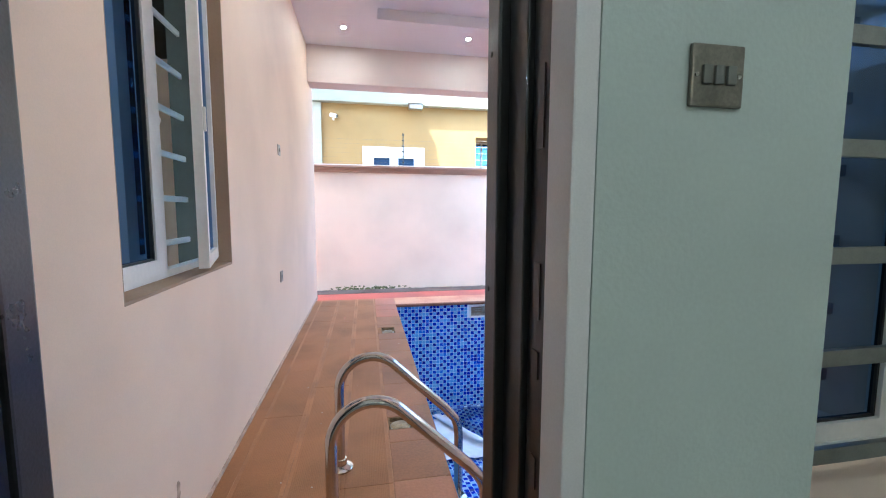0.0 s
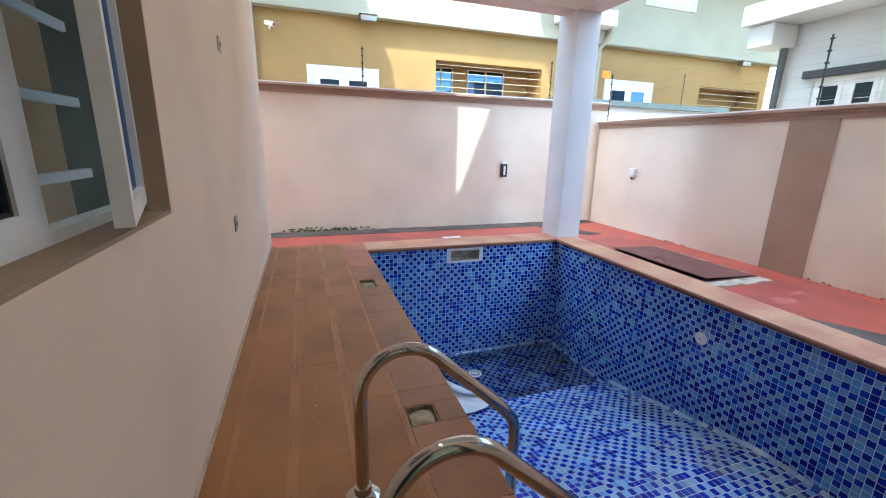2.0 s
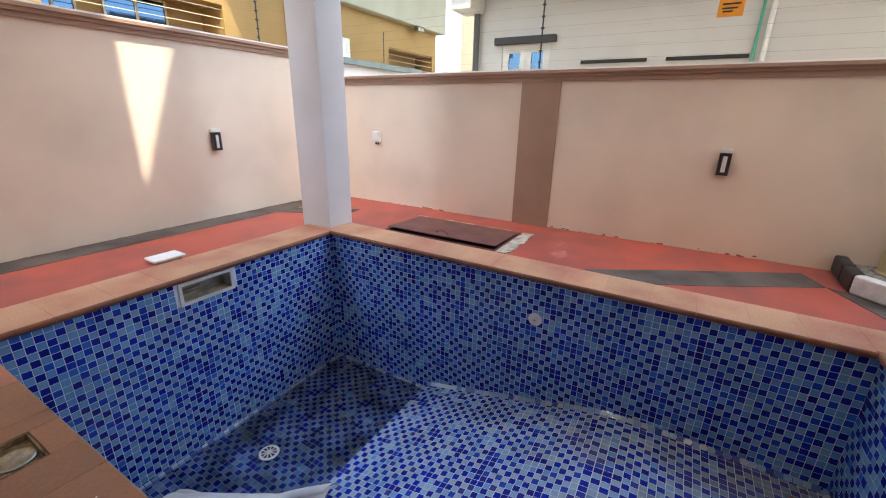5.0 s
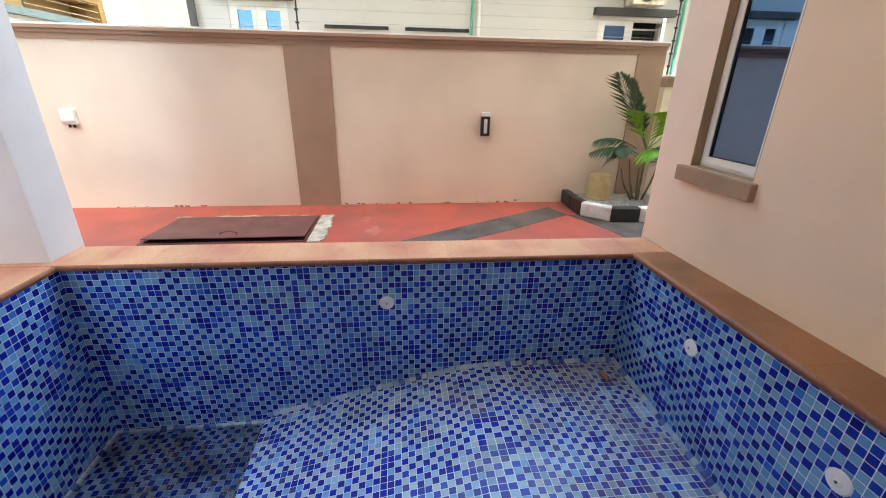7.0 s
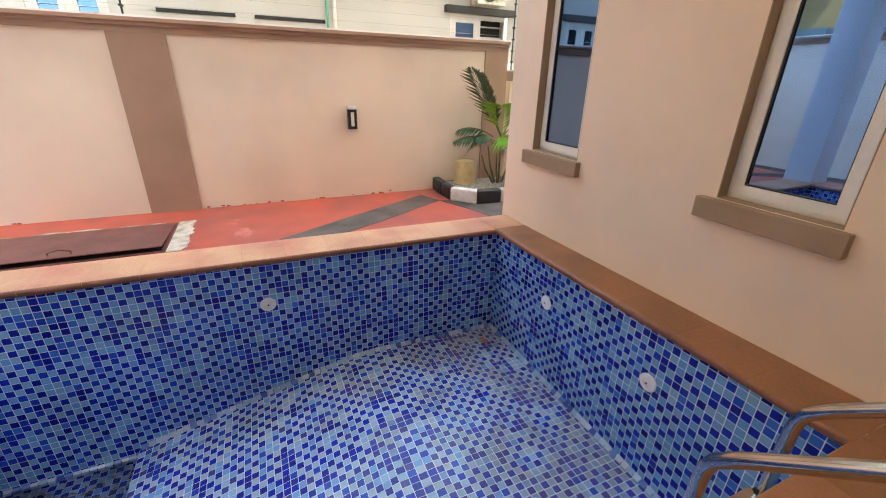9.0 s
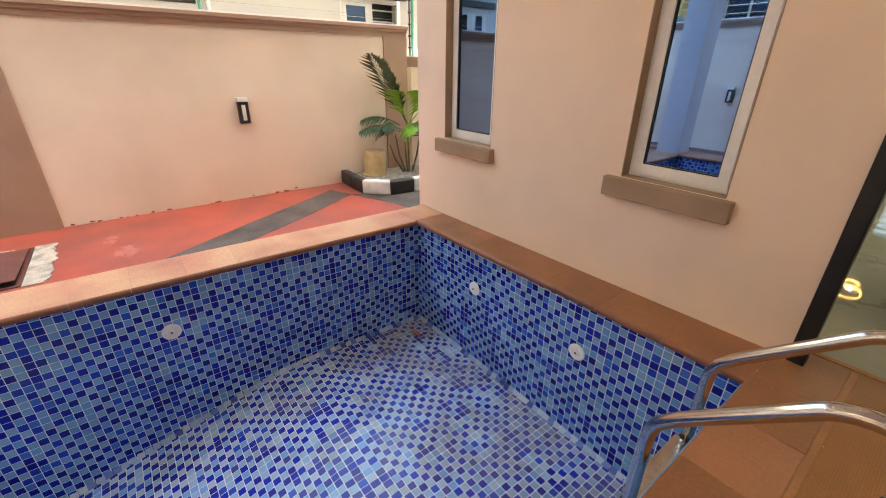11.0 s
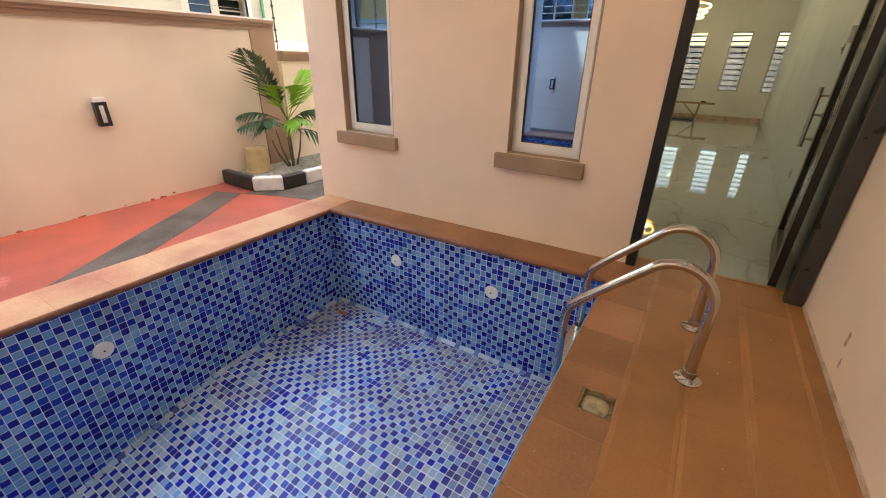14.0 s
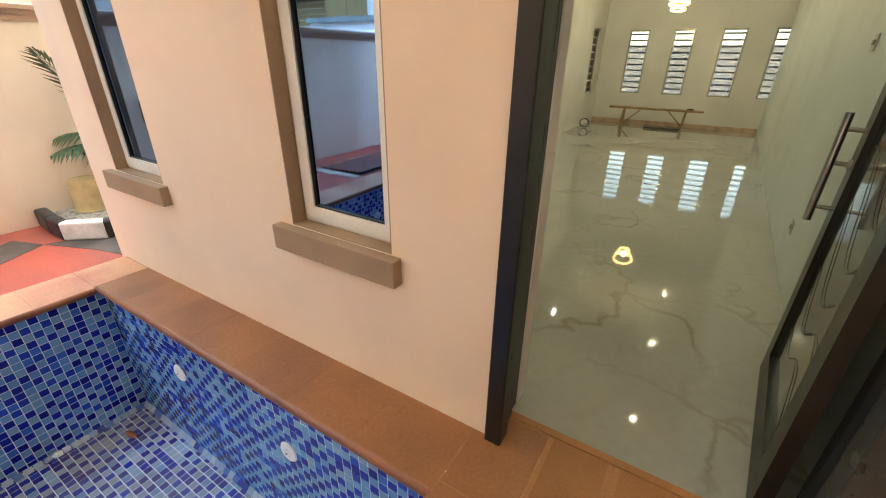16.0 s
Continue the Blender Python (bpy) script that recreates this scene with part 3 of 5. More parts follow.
def fence(name, axis, u0, u1, face, top, label):
    """A rendered block wall with a moulded cap."""
    w = structure(part(name, slab(axis, u0, u1, GZ - 0.3, top - 0.13, face, face + 0.2), "fence"), label, "fence wall")
    for k, (z0, z1, pr, m) in enumerate(((top - 0.13, top - 0.075, 0.022, "brown"), (top - 0.075, top - 0.035, 0.045, "brown"), (top - 0.035, top, 0.075, "brown"), (top, top + 0.02, 0.06, "creamwall"))):
        part("cap" if k == 3 else "moulding", slab(axis, u0, u1, z0, z1, face - pr, face + 0.2 + pr), "white" if k == 3 else m, w)
    return w


fence("wall_fence_north", "y", -8.0, FX + 0.2, FY, 2.14, "pink rendered boundary wall with a moulded cap")
fence("wall_fence_east", "x", -0.45, FY - 0.08, FX, 1.775, "pink rendered boundary wall with a moulded cap")
fence("wall_fence_south_east", "x", -9.5, -0.53, FX, 1.40, "lower pink rendered boundary wall")
structure(part("pilaster", slab("x", 3.72, 4.235, GZ - 0.01, 1.644, FX - 0.024, FX + 0.01), "brown"), "brown painted pilaster on the boundary wall", "pilaster")
structure(part("pilaster", slab("x", -0.45, -0.08, GZ - 0.01, 1.644, FX - 0.024, FX + 0.01), "brown"), "brown painted pilaster on the boundary wall", "pilaster")

# column
structure(part("column", box(3.06, 5.48, GZ - 0.02, 3.415, 5.90, BZ + 0.004, 0.008), "column"), "square white painted column at the pool corner", "column")

# the room behind the doorway
RY, RX = -9.4, 2.32
RW = [(1.34, 1.77), (0.44, 0.86), (-0.49, -0.05), (-1.40, -0.95)]
structure(part("wall_room_south", slab("y", -1.6, HXE - 0.26, -0.02, 3.2, RY - 0.25, RY, [(a, b, 0.68, 2.02) for a, b in RW]), "cream"), "cream painted room wall with four slim windows", "wall")
structure(part("wall_room_west", prism([(-0.815, HY0 - 0.001), (-1.17, RY), (-1.3, RY), (-1.0, HY0 - 0.001)], -0.02, 3.2), "green"), "pale green painted room wall", "wall")
structure(part("wall_room_east", slab("x", RY, HY0 - 0.001, -0.02, 3.2, RX, RX + 0.2, [(-8.9, -8.35, 0.68, 2.02)]), "cream"), "cream painted room wall with a slim window", "wall")
structure(part("ceiling_room", slab("z", -1.6, HXE - 0.26, RY - 0.2, HY0, 3.2, 3.3), "ceiling"), "white ceiling of the empty room", "ceiling")
structure(part("baseboard", box(-1.16, RY + 0.001, -0.006, RX, RY + 0.02, 0.09), "beige_foot"), "beige skirting along the room wall", "baseboard")
structure(part("threshold", box(DOOR_X0, 0.54, -0.03, DOOR_X1, 0.575, 0.004, 0.003), "deck"), "clay threshold strip under the door", "threshold")
# room behind the west window, its shade painted in as near-black
structure(part("wall_dark_room", box(-3.0, 0.72, -0.02, -2.95, 5.7, 3.2), "dark"), "wall of the neighbouring room, near-black in place of shade", "wall")
structure(part("ceiling_west_room", slab("z", -6.0, XW - 0.262, HY1, 5.77, 3.2, 3.3), "dark"), "ceiling of the neighbouring room, near-black in place of shade", "ceiling")
structure(part("wall_west_end", slab("x", 0.72, 5.77, -0.3, 3.2, -6.0, -5.8), "peach"), "outer wall of the house wing", "wall")

# ---- windows ----
def ring(axis, u0, u1, v0, v1, f0, f1, w):
    return slab(axis, u0, u1, v0, v1, f0, f1, [(u0 + w, u1 - w, v0 + w, v1 - w)])


def fixed_window(name, a, b, label):
    """Casement in the south wall: tan reveal, white frame and sash, blue pane, tan sill."""
    w = structure(empty(name, (a, HY1, WZ0)), label, "window")
    inv = Matrix.Translation(-Vector(w.location))

    def p(n, bm, m, lab=""):
        bm.transform(inv)
        return part(n, bm, m, w, lab)

    y = HY1 - 0.075
    p("reveal", slab("y", a + 0.0005, b - 0.0005, WZ0 + 0.0005, WZ1 - 0.0005, y + 0.001, HY1 - 0.001, [(a + 0.006, b - 0.006, WZ0 + 0.004, WZ1 - 0.006)]), "tan")
    p("window_frame", ring("y", a + 0.007, b - 0.007, WZ0 + 0.006, WZ1 - 0.007, y - 0.045, y, 0.030), "pvc")
    p("sash", ring("y", a + 0.030, b - 0.030, WZ0 + 0.030, WZ1 - 0.030, y - 0.03, y + 0.012, 0.052), "pvc")
    p("gasket", ring("y", a + 0.081, b - 0.081, WZ0 + 0.081, WZ1 - 0.081, y - 0.02, y + 0.004, 0.008), "darkplastic")
    pane = p("pane", box(a + 0.086, y - 0.014, WZ0 + 0.086, b - 0.086, y - 0.008, WZ1 - 0.086), "pane", "blue tinted reflective glass")
    sill = bmesh.new()
    add_box(sill, a - 0.045, HY1 - 0.004, 0.572, b + 0.085, HY1 + 0.05, WZ0 - 0.003, 0.006)
    p("window_sill", sill, "tan", "projecting tan painted sill")
    # security bars on the room side
    n = 7
    for k in range(n):
        z = WZ0 + 0.12 + k * 0.2
        p("bar", box(a + 0.01, HY0 + 0.05, z - 0.016, b - 0.01, HY0 + 0.062, z + 0.016), "brushed")
    return w


fixed_window("window_1", *WINS[0], "white framed casement window with blue tinted glass")
fixed_window("window_2", *WINS[1], "narrow white framed window with blue tinted glass")


def west_window():
    w = structure(empty("window_3", (XW, WLY0, WLZ0)), "white sliding casement, one leaf open, with bars", "window")
    inv = Matrix.Translation(-Vector(w.location))

    def p(n, bm, m, lab="", parent=w):
        bm.transform(inv)
        return part(n, bm, m, parent, lab)

    x = XW - 0.10
    a, b, z0, z1 = WLY0, WLY1, WLZ0, WLZ1
    p("reveal", slab("x", a + 0.0005, b - 0.0005, z0 + 0.0005, z1 - 0.0005, x, XW - 0.001, [(a + 0.006, b - 0.006, z0 + 0.006, z1 - 0.006)]), "tan", "tan painted reveal")
    p("window_frame", ring("x", a + 0.007, b - 0.007, z0 + 0.007, z1 - 0.007, x - 0.05, x, 0.035), "pvc")
    mid = a + 0.48
    # lining behind the frame is near-black to imitate shade in the opening
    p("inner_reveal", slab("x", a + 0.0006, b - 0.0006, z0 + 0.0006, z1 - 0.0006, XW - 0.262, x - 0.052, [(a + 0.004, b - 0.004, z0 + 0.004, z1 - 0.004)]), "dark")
    p("mullion", box(x - 0.045, mid - 0.03, z0 + 0.042, x + 0.004, mid + 0.03, z1 - 0.042, 0.004), "pvc")
    p("sash", ring("x", a + 0.035, mid - 0.02, z0 + 0.04, z1 - 0.04, x - 0.03, x + 0.012, 0.055), "pvc")
    p("gasket", ring("x", a + 0.088, mid - 0.073, z0 + 0.093, z1 - 0.093, x - 0.02, x + 0.004, 0.01), "darkplastic")
    p("pane", box(x - 0.014, a + 0.09, z0 + 0.095, x - 0.008, mid - 0.075, z1 - 0.095), "pane_dark", "blue tinted glass")
    # the open leaf, swung out on the far jamb
    L = b - mid - 0.06
    for nm, bm, m in (("open_sash", ring("x", 0, L, z0 + 0.045, z1 - 0.045, 0.0, 0.04, 0.055), "pvc"),
                      ("open_pane", box(0.014, 0.05, z0 + 0.1, 0.022, L - 0.05, z1 - 0.1), "pane"),
                      ("window_latch", box(0.04, 0.012, 1.62, 0.052, 0.024, 1.72, 0.003), "plastic")):
        bm.transform(Matrix.Translation((x + 0.006, b - 0.045, 0)) @ Matrix.Rotation(radians(14), 4, "Z") @ Matrix.Translation((0, -L, 0)))
        p(nm, bm, m)
    z = z0 + 0.14
    while z < z1 - 0.05:
        p("bar", box(x - 0.10, mid + 0.03, z - 0.014, x - 0.085, b - 0.04, z + 0.014, 0.003, 1), "pvc")
        z += 0.205
    p("window_catch", turned([(0.012, 0), (0.012, 0.05), (0.02, 0.055), (0.02, 0.075), (0.008, 0.08)], (x - 0.085, mid + 0.045, z0 + 0.66), (1, 0.2, 0), 10), "plastic")
    p("window_sill", box(XW - 0.10, a + 0.007, z0 + 0.0065, XW - 0.0015, b - 0.007, z0 + 0.012), "tan")


west_window()


# ---- door ----
def door():
    f = structure(empty("door_frame", (0, 0.6, 0)), "black steel door frame in the house wall", "door frame")
    inv = Matrix.Translation((0, -0.6, 0))

    def p(n, bm, m, parent, lab=""):
        bm.transform(inv)
        return part(n, bm, m, parent, lab)

    # stepped jambs: outer face, rebate, inner stop
    for n, x0, x1, s in (("jamb", 0.196, 0.264, 1), ("jamb", XW + 0.005, XW + 0.10, -1)):
        bm = bmesh.new()
        add_box(bm, x0, 0.655, -0.006, x1, HY1 + 0.024, DOOR_Z - 0.001, 0.006)
        xi = (x0 + 0.022, x1) if s > 0 else (x0, x1 - 0.022)
        add_box(bm, xi[0], 0.56, -0.006, xi[1], 0.652, DOOR_Z - 0.001, 0.004)
        xi = (x0 + 0.034, x1) if s > 0 else (x0, x1 - 0.034)
        add_box(bm, xi[0], 0.485, -0.006, xi[1], 0.557, DOOR_Z - 0.001, 0.004)
        j = p(n, bm, "black" if s > 0 else "gunmetal", f)
        if s > 0:
            for z, h in ((0.99, 0.05), (1.10, 0.10), (1.40, 0.14), (0.78, 0.06)):
                p("strike_slot", box(xi[0] - 0.003, 0.505, z, xi[0] - 0.0005, 0.530, z + h), "darkplastic", j, "dark slot in the jamb")
            for z in (0.42, 1.12, 1.62):
                p("screw", turned([(0.006, 0), (0.006, 0.002), (0.003, 0.003)], (x0 - 0.0005, 0.70, z), (-1, 0, 0), 8), "darkplastic", j)
    p("head", box(XW + 0.10, 0.56, DOOR_Z - 0.07, 0.196, HY1 + 0.02, DOOR_Z - 0.001, 0.005), "black", f)
    structure(part("wall_return", box(0.225, HY0 + 0.0005, -0.006, DOOR_X1 - 0.0005, 0.482, DOOR_Z - 0.002, 0.004), "white"), "pinkish white plaster return beside the door frame", "wall")
    # leaf, opened into the room
    d = structure(empty("door_1", (-0.655, 0.545, 0.0)), "black door with a dark glass panel, open into the room", "door")
    rot = Matrix.Rotation(radians(-96.0), 4, "Z")

    def q(n, bm, m, parent=None, lab=""):
        return part(n, bm, m, parent or d, lab)

    W, H, T = 0.93, 2.06, 0.045
    d.matrix_basis = Matrix.Translation(d.location) @ rot
    q("leaf_frame", slab("y", 0, W, 0.01, H, 0, T, [(0.12, W - 0.12, 0.16, H - 0.14)]), "black")
    q("glass_panel", box(0.118, 0.016, 0.158, W - 0.118, 0.026, H - 0.138), "doorglass", None, "dark glass with leaf pattern")
    for k in range(9):
        z0 = 0.25 + 0.2 * k
        pts = [(0.2 + 0.05 * i, 0.030, z0 + 0.10 * math.sin(i * 0.55 + k) + 0.02 * i) for i in range(11)]
        q("tracery", tube(pts, 0.0012, 6), "black")
    for k, (z0, z1) in enumerate(((0.86, 1.18),)):
        h = q("door_handle", tube([(W - 0.075, T + 0.065, 0.80), (W - 0.075, T + 0.065, 1.22)], 0.014, 12), "brushed", None, "long steel pull bar")
        for z in (0.86, 1.16):
            q("standoff", tube([(W - 0.075, T - 0.002, z), (W - 0.075, T + 0.066, z)], 0.009, 10), "brushed", h)
    q("thumb_turn", turned([(0.02, 0), (0.02, 0.012), (0.009, 0.014), (0.009, 0.05), (0.013, 0.052), (0.013, 0.06)], (W - 0.05, T - 0.001, 1.03), (0, 1, 0), 12), "brushed")
    q("bolt", box(W - 0.09, T - 0.001, 1.50, W - 0.05, T + 0.03, 1.60, 0.004), "brushed", None, "steel slide bolt")



door()

# ---- deck tiles ----
def ribbed_tile(w, l, ribs):
    """A clay plank: smooth edge bands and a ribbed middle."""
    bm = bmesh.new()
    prof = [(0.0, -0.011), (0.0, -0.0015), (0.0015, 0.0)]
    e = min(0.020, w * 0.3)
    prof.append((e, 0.0))
    if ribs:
        prof += [(e + 0.001, 0.0006), (e + 0.005, 0.0006), (e + 0.006, 0.0)]
        n = 22
        step = (w - 2 * e - 0.016) / n
        for k in range(n):
            x = e + 0.008 + k * step
            prof += [(x + step * 0.15, -0.0004), (x + step * 0.45, -0.0004), (x + step * 0.6, 0.0), (x + step * 0.98, 0.0)]
        prof += [(w - e - 0.006, 0.0), (w - e - 0.005, 0.0006), (w - e - 0.001, 0.0006)]
    prof += [(w - e, 0.0), (w - 0.0015, 0.0), (w, -0.0015), (w, -0.011)]
    a = [bm.verts.new((x, 0, z)) for x, z in prof]
    b = [bm.verts.new((x, l, z)) for x, z in prof]
    for i in range(len(prof) - 1):
        bm.faces.new([a[i], a[i + 1], b[i + 1], b[i]])
    bm.faces.new(a[::-1])
    bm.faces.new(b)
    bmesh.ops.recalc_face_normals(bm, faces=bm.faces)
    for f in bm.faces:
        x = f.calc_center_median().x
        f.material_index = 1 if ribs and (x < e or x > w - e) else 0
    me = bpy.data.meshes.new("deck_tile")
    bm.to_mesh(me)
    bm.free()
    me.materials.append(M["deck"])
    me.materials.append(M["deck_band"])
    return me


def coping_tile(depth, l, material):
    """A coping piece, rounded on its water side (at x = 0), along y."""
    bm = bmesh.new()
    prof = [(0.03, -0.05)] + [(0.025 - 0.025 * math.sin(q), -0.025 - 0.025 * math.cos(q)) for q in (math.pi * k / 8 for k in range(9))] + [(depth, 0.0), (depth, -0.011)]
    a = [bm.verts.new((x, 0, z)) for x, z in prof]
    b = [bm.verts.new((x, l, z)) for x, z in prof]
    for i in range(len(prof) - 1):
        bm.faces.new([a[i], a[i + 1], b[i + 1], b[i]])
    bm.faces.new(a[::-1])
    bm.faces.new(b)
    bmesh.ops.recalc_face_normals(bm, faces=bm.faces)
    # the rounded face takes the darker, shade-tinted nosing colour
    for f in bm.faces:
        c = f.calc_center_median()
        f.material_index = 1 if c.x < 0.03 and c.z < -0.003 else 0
    me = bpy.data.meshes.new("coping_tile")
    bm.to_mesh(me)
    bm.free()
    me.materials.append(M[material])
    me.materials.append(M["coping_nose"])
    return me


tiles = structure(empty("deck_tiling", (0, 0, 0)), "ribbed terracotta deck tiles along the house wall", "deck tiles")
cop = structure(empty("pool_coping", (0, 0, 0)), "rounded clay coping tiles around the pool", "coping")


def lay(me, material, parent, m, name):
    ob = new(name, me)
    if not me.materials:
        me.materials.append(M[material])
    ob.parent = parent
    ob.matrix_basis = m
    return ob


random.seed(4)
COLS = (-0.705, -0.455, -0.205)
me_full, me_half = ribbed_tile(0.248, 0.748, True), ribbed_tile(0.248, 0.348, True)
for c, x in enumerate(COLS):
    y = 0.58
    if c % 2 == 0:
        lay(me_half, "deck", tiles, pose(x, y, 0.0), "deck_tile")
        y += 0.35
    while y < 5.8:
        l = min(0.746, 5.815 - y)
        if l < 0.08:
            break
        me = me_full if l > 0.74 else ribbed_tile(0.246, l, True)
        lay(me, "deck", tiles, pose(x, y, random.uniform(-0.001, 0.001)), "deck_tile")
        y += 0.75
y = 0.58
while y < 5.7:
    lay(ribbed_tile(0.075, min(0.996, 5.815 - y), False), "deck", tiles, pose(XW + 0.004, y, -0.001), "deck_tile")
    y += 1.0
# pool-side row, left open at the two light boxes
row = [0.58, 0.98, 1.33, 1.69, 2.02, 2.44, 2.80, 3.15, 3.51, 3.87, 4.40, 4.76, 5.11, 5.385]
for y0, y1 in zip(row, row[1:]):
    hole = next((b for b in (BOX_A, BOX_B) if y0 < b[1] < y1), None)
    red = "clay_red" if y0 > 4.7 else "clay_pink" if abs(y0 - 1.33) < 0.01 else "coping_brown"
    xe = 0.318
    for (xa, ya, xb, yb) in ([(0.047, y0, xe, y1 - 0.004)] if not hole else [(0.047, y0, xe, hole[1]), (0.047, hole[3], xe, y1 - 0.004), (hole[2], hole[1], xe, hole[3])]):
        bm = box(xa, ya, -0.011, xb, yb, 0.0, 0.002, 1)
        if xb == xe and y1 > 1.05:
            add_box(bm, xe - 0.006, ya, -0.036, xe + 0.010, yb, -0.0005, 0.007, 2)
        ob = part("deck_tile", bm, red, tiles)


def rim(length, depth, material, place, piece=0.36, jitter=0.0):
    s = 0.0
    while s < length - 0.02:
        l = min(piece + random.uniform(-jitter, jitter), length - s)
        lay(coping_tile(depth, l - 0.0015, material), material, cop, place(s), "coping_tile")
        s += l


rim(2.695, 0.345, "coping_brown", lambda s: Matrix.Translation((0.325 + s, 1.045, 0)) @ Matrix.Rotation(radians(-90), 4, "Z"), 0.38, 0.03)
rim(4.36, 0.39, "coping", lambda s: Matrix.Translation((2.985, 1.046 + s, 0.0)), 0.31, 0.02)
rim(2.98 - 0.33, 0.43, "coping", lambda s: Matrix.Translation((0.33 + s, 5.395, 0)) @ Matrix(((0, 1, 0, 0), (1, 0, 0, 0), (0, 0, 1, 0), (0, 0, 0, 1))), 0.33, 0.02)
corner_nw = box(0.05, 5.389, -0.036, 0.328, 5.825, 0.0, 0.004)
for bm in (box(3.0, 5.40, -0.05, 3.375, 5.825, 0.0, 0.004), box(3.02, 0.715, -0.05, 3.375, 1.043, 0.0, 0.004), corner_nw):
    part("coping_tile", bm, "clay_red" if bm is corner_nw else "coping", cop)


def fall(x, y):
    """The paving drops a little towards the outer house corner."""
    return -0.034 * min(1, max(0, (x - 0.36) / 2.65)) * min(1, max(0, (5.4 - y) / 4.4))


def settle(ob):
    for v in ob.data.vertices:
        w = ob.matrix_basis @ v.co
        v.co.z += fall(w.x, w.y)


for ob in cop.children:
    settle(ob)
settle(bed)
# thin strip along the wall foot, darker than the peach above
structure(part("skirting", box(XW + 0.001, HY1 + 0.03, -0.004, XW + 0.010, 6.02, 0.022, 0.002), "beige_foot"), "thin beige strip, darker than the wall, along its foot", "skirting")

# ---- pool things ----
def rail(y):
    r = tagged(empty("pool_handrail", (-0.21, y, 0)), "polished steel pool handrail fixed to the clay deck", "handrail", "handrails of the pool ladder")
    pts = [(0, 0, 0.01), (0, 0, 0.2), (0, 0, 0.41)]
    pts += [(x, 0, z) for x, _, z in arc(0.158, 0.41, 0.158, 180, 50, 12, 0)]
    end = Vector(pts[-1])
    knee = Vector((0.56, 0, 0.245))
    pts += [tuple(end.lerp(knee, k)) for k in (0.3, 0.6, 0.9)]
    pts += [(0.587, 0, 0.208), (0.603, 0, 0.165), (0.608, 0, 0.11), (0.608, 0, -0.4), (0.608, 0, -0.93)]
    part("tube", tube(pts, 0.0235, 16), "steel", r)
    part("flange", turned([(0.062, 0.0), (0.062, 0.008), (0.052, 0.016), (0.032, 0.024), (0.030, 0.05), (0.024, 0.052)], (0, 0, 0.001), seg=24), "steel", r, "round steel base flange")
    part("rubber_foot", turned([(0.028, 0), (0.028, 0.05)], (0.608, 0, -0.96), seg=14), "darkplastic", r)
    return r


for y in (1.355, 1.842):
    rail(y)
for z in (-0.22, -0.50, -0.78):
    t = tagged(empty("ladder_tread", (0.398, 1.6, z)), "perforated steel ladder tread between the rails", "ladder tread", "treads of the pool ladder")
    part("plate", box(-0.04, -0.222, -0.012, 0.04, 0.222, 0.012, 0.006), "steel", t)
    for k in range(11):
        part("stud", turned([(0.007, 0), (0.005, 0.004)], (0, -0.18 + 0.036 * k, 0.012), seg=8), "brushed", t)
    for s in (-1, 1):
        part("clamp", turned([(0.03, 0), (0.03, 0.025)], (0, s * 0.222, 0), (0, s, 0), 12), "darkplastic", t)


def nozzle(at, axis):
    n = tagged(empty("pool_inlet", at), "round white plastic inlet in the mosaic wall", "pool inlet", "pool inlets")
    part("flange", turned([(0.060, 0.0), (0.060, 0.005), (0.053, 0.012), (0.026, 0.013), (0.024, 0.007), (0.0225, 0.007)], (0, 0, 0), axis, 28), "nozzle", n)
    part("eyeball", turned([(0.022, 0.004), (0.021, 0.012), (0.014, 0.018), (0.008, 0.019)], (0, 0, 0), axis, 20), "nozzle", n)
    part("jet_hole", turned([(0.007, 0.018), (0.007, 0.0205)], (0, 0, 0), axis, 12), "darkplastic", n)


nozzle((PX1 + 0.001, 3.085, -0.425), (-1, 0, 0))
nozzle((2.205, PY0 - 0.001, -0.405), (0, 1, 0))
nozzle((1.195, PY0 - 0.001, -0.420), (0, 1, 0))


def skimmer():
    s = tagged(empty("pool_skimmer", (SK[0], PY1, SK[2])), "white plastic skimmer mouth under the coping", "skimmer")
    inv = Matrix.Translation((-SK[0], -PY1, -SK[2]))

    def p(n, bm, m, lab=""):
        bm.transform(inv)
        return part(n, bm, m, s, lab)

    p("face_frame", ring("y", SK[0] - 0.012, SK[1] + 0.012, SK[2] - 0.012, SK[3] + 0.012, PY1 - 0.012, PY1 + 0.002, 0.026), "plastic")
    b = bmesh.new()
    x0, x1, z0, z1 = SK[0] + 0.004, SK[1] - 0.004, SK[2] + 0.004, SK[3] - 0.004
    for q in ((x0, z0, x1, z0 + 0.004), (x0, z1 - 0.004, x1, z1), (x0, z0, x0 + 0.004, z1), (x1 - 0.004, z0, x1, z1)):
        add_box(b, q[0], PY1 + 0.003, q[1], q[2], PY1 + 0.18, q[3])
    p("throat", b, "dusty")
    p("weir_flap", box(x0 + 0.006, PY1 + 0.12, z0 + 0.006, x1 - 0.006, PY1 + 0.13, z1 - 0.006), "dusty")
    for k in range(4):
        p("slat", box(x0 + 0.02, PY1 + 0.10, z0 + 0.035 + 0.03 * k, x0 + 0.2, PY1 + 0.112, z0 + 0.045 + 0.03 * k), "tan")



skimmer()

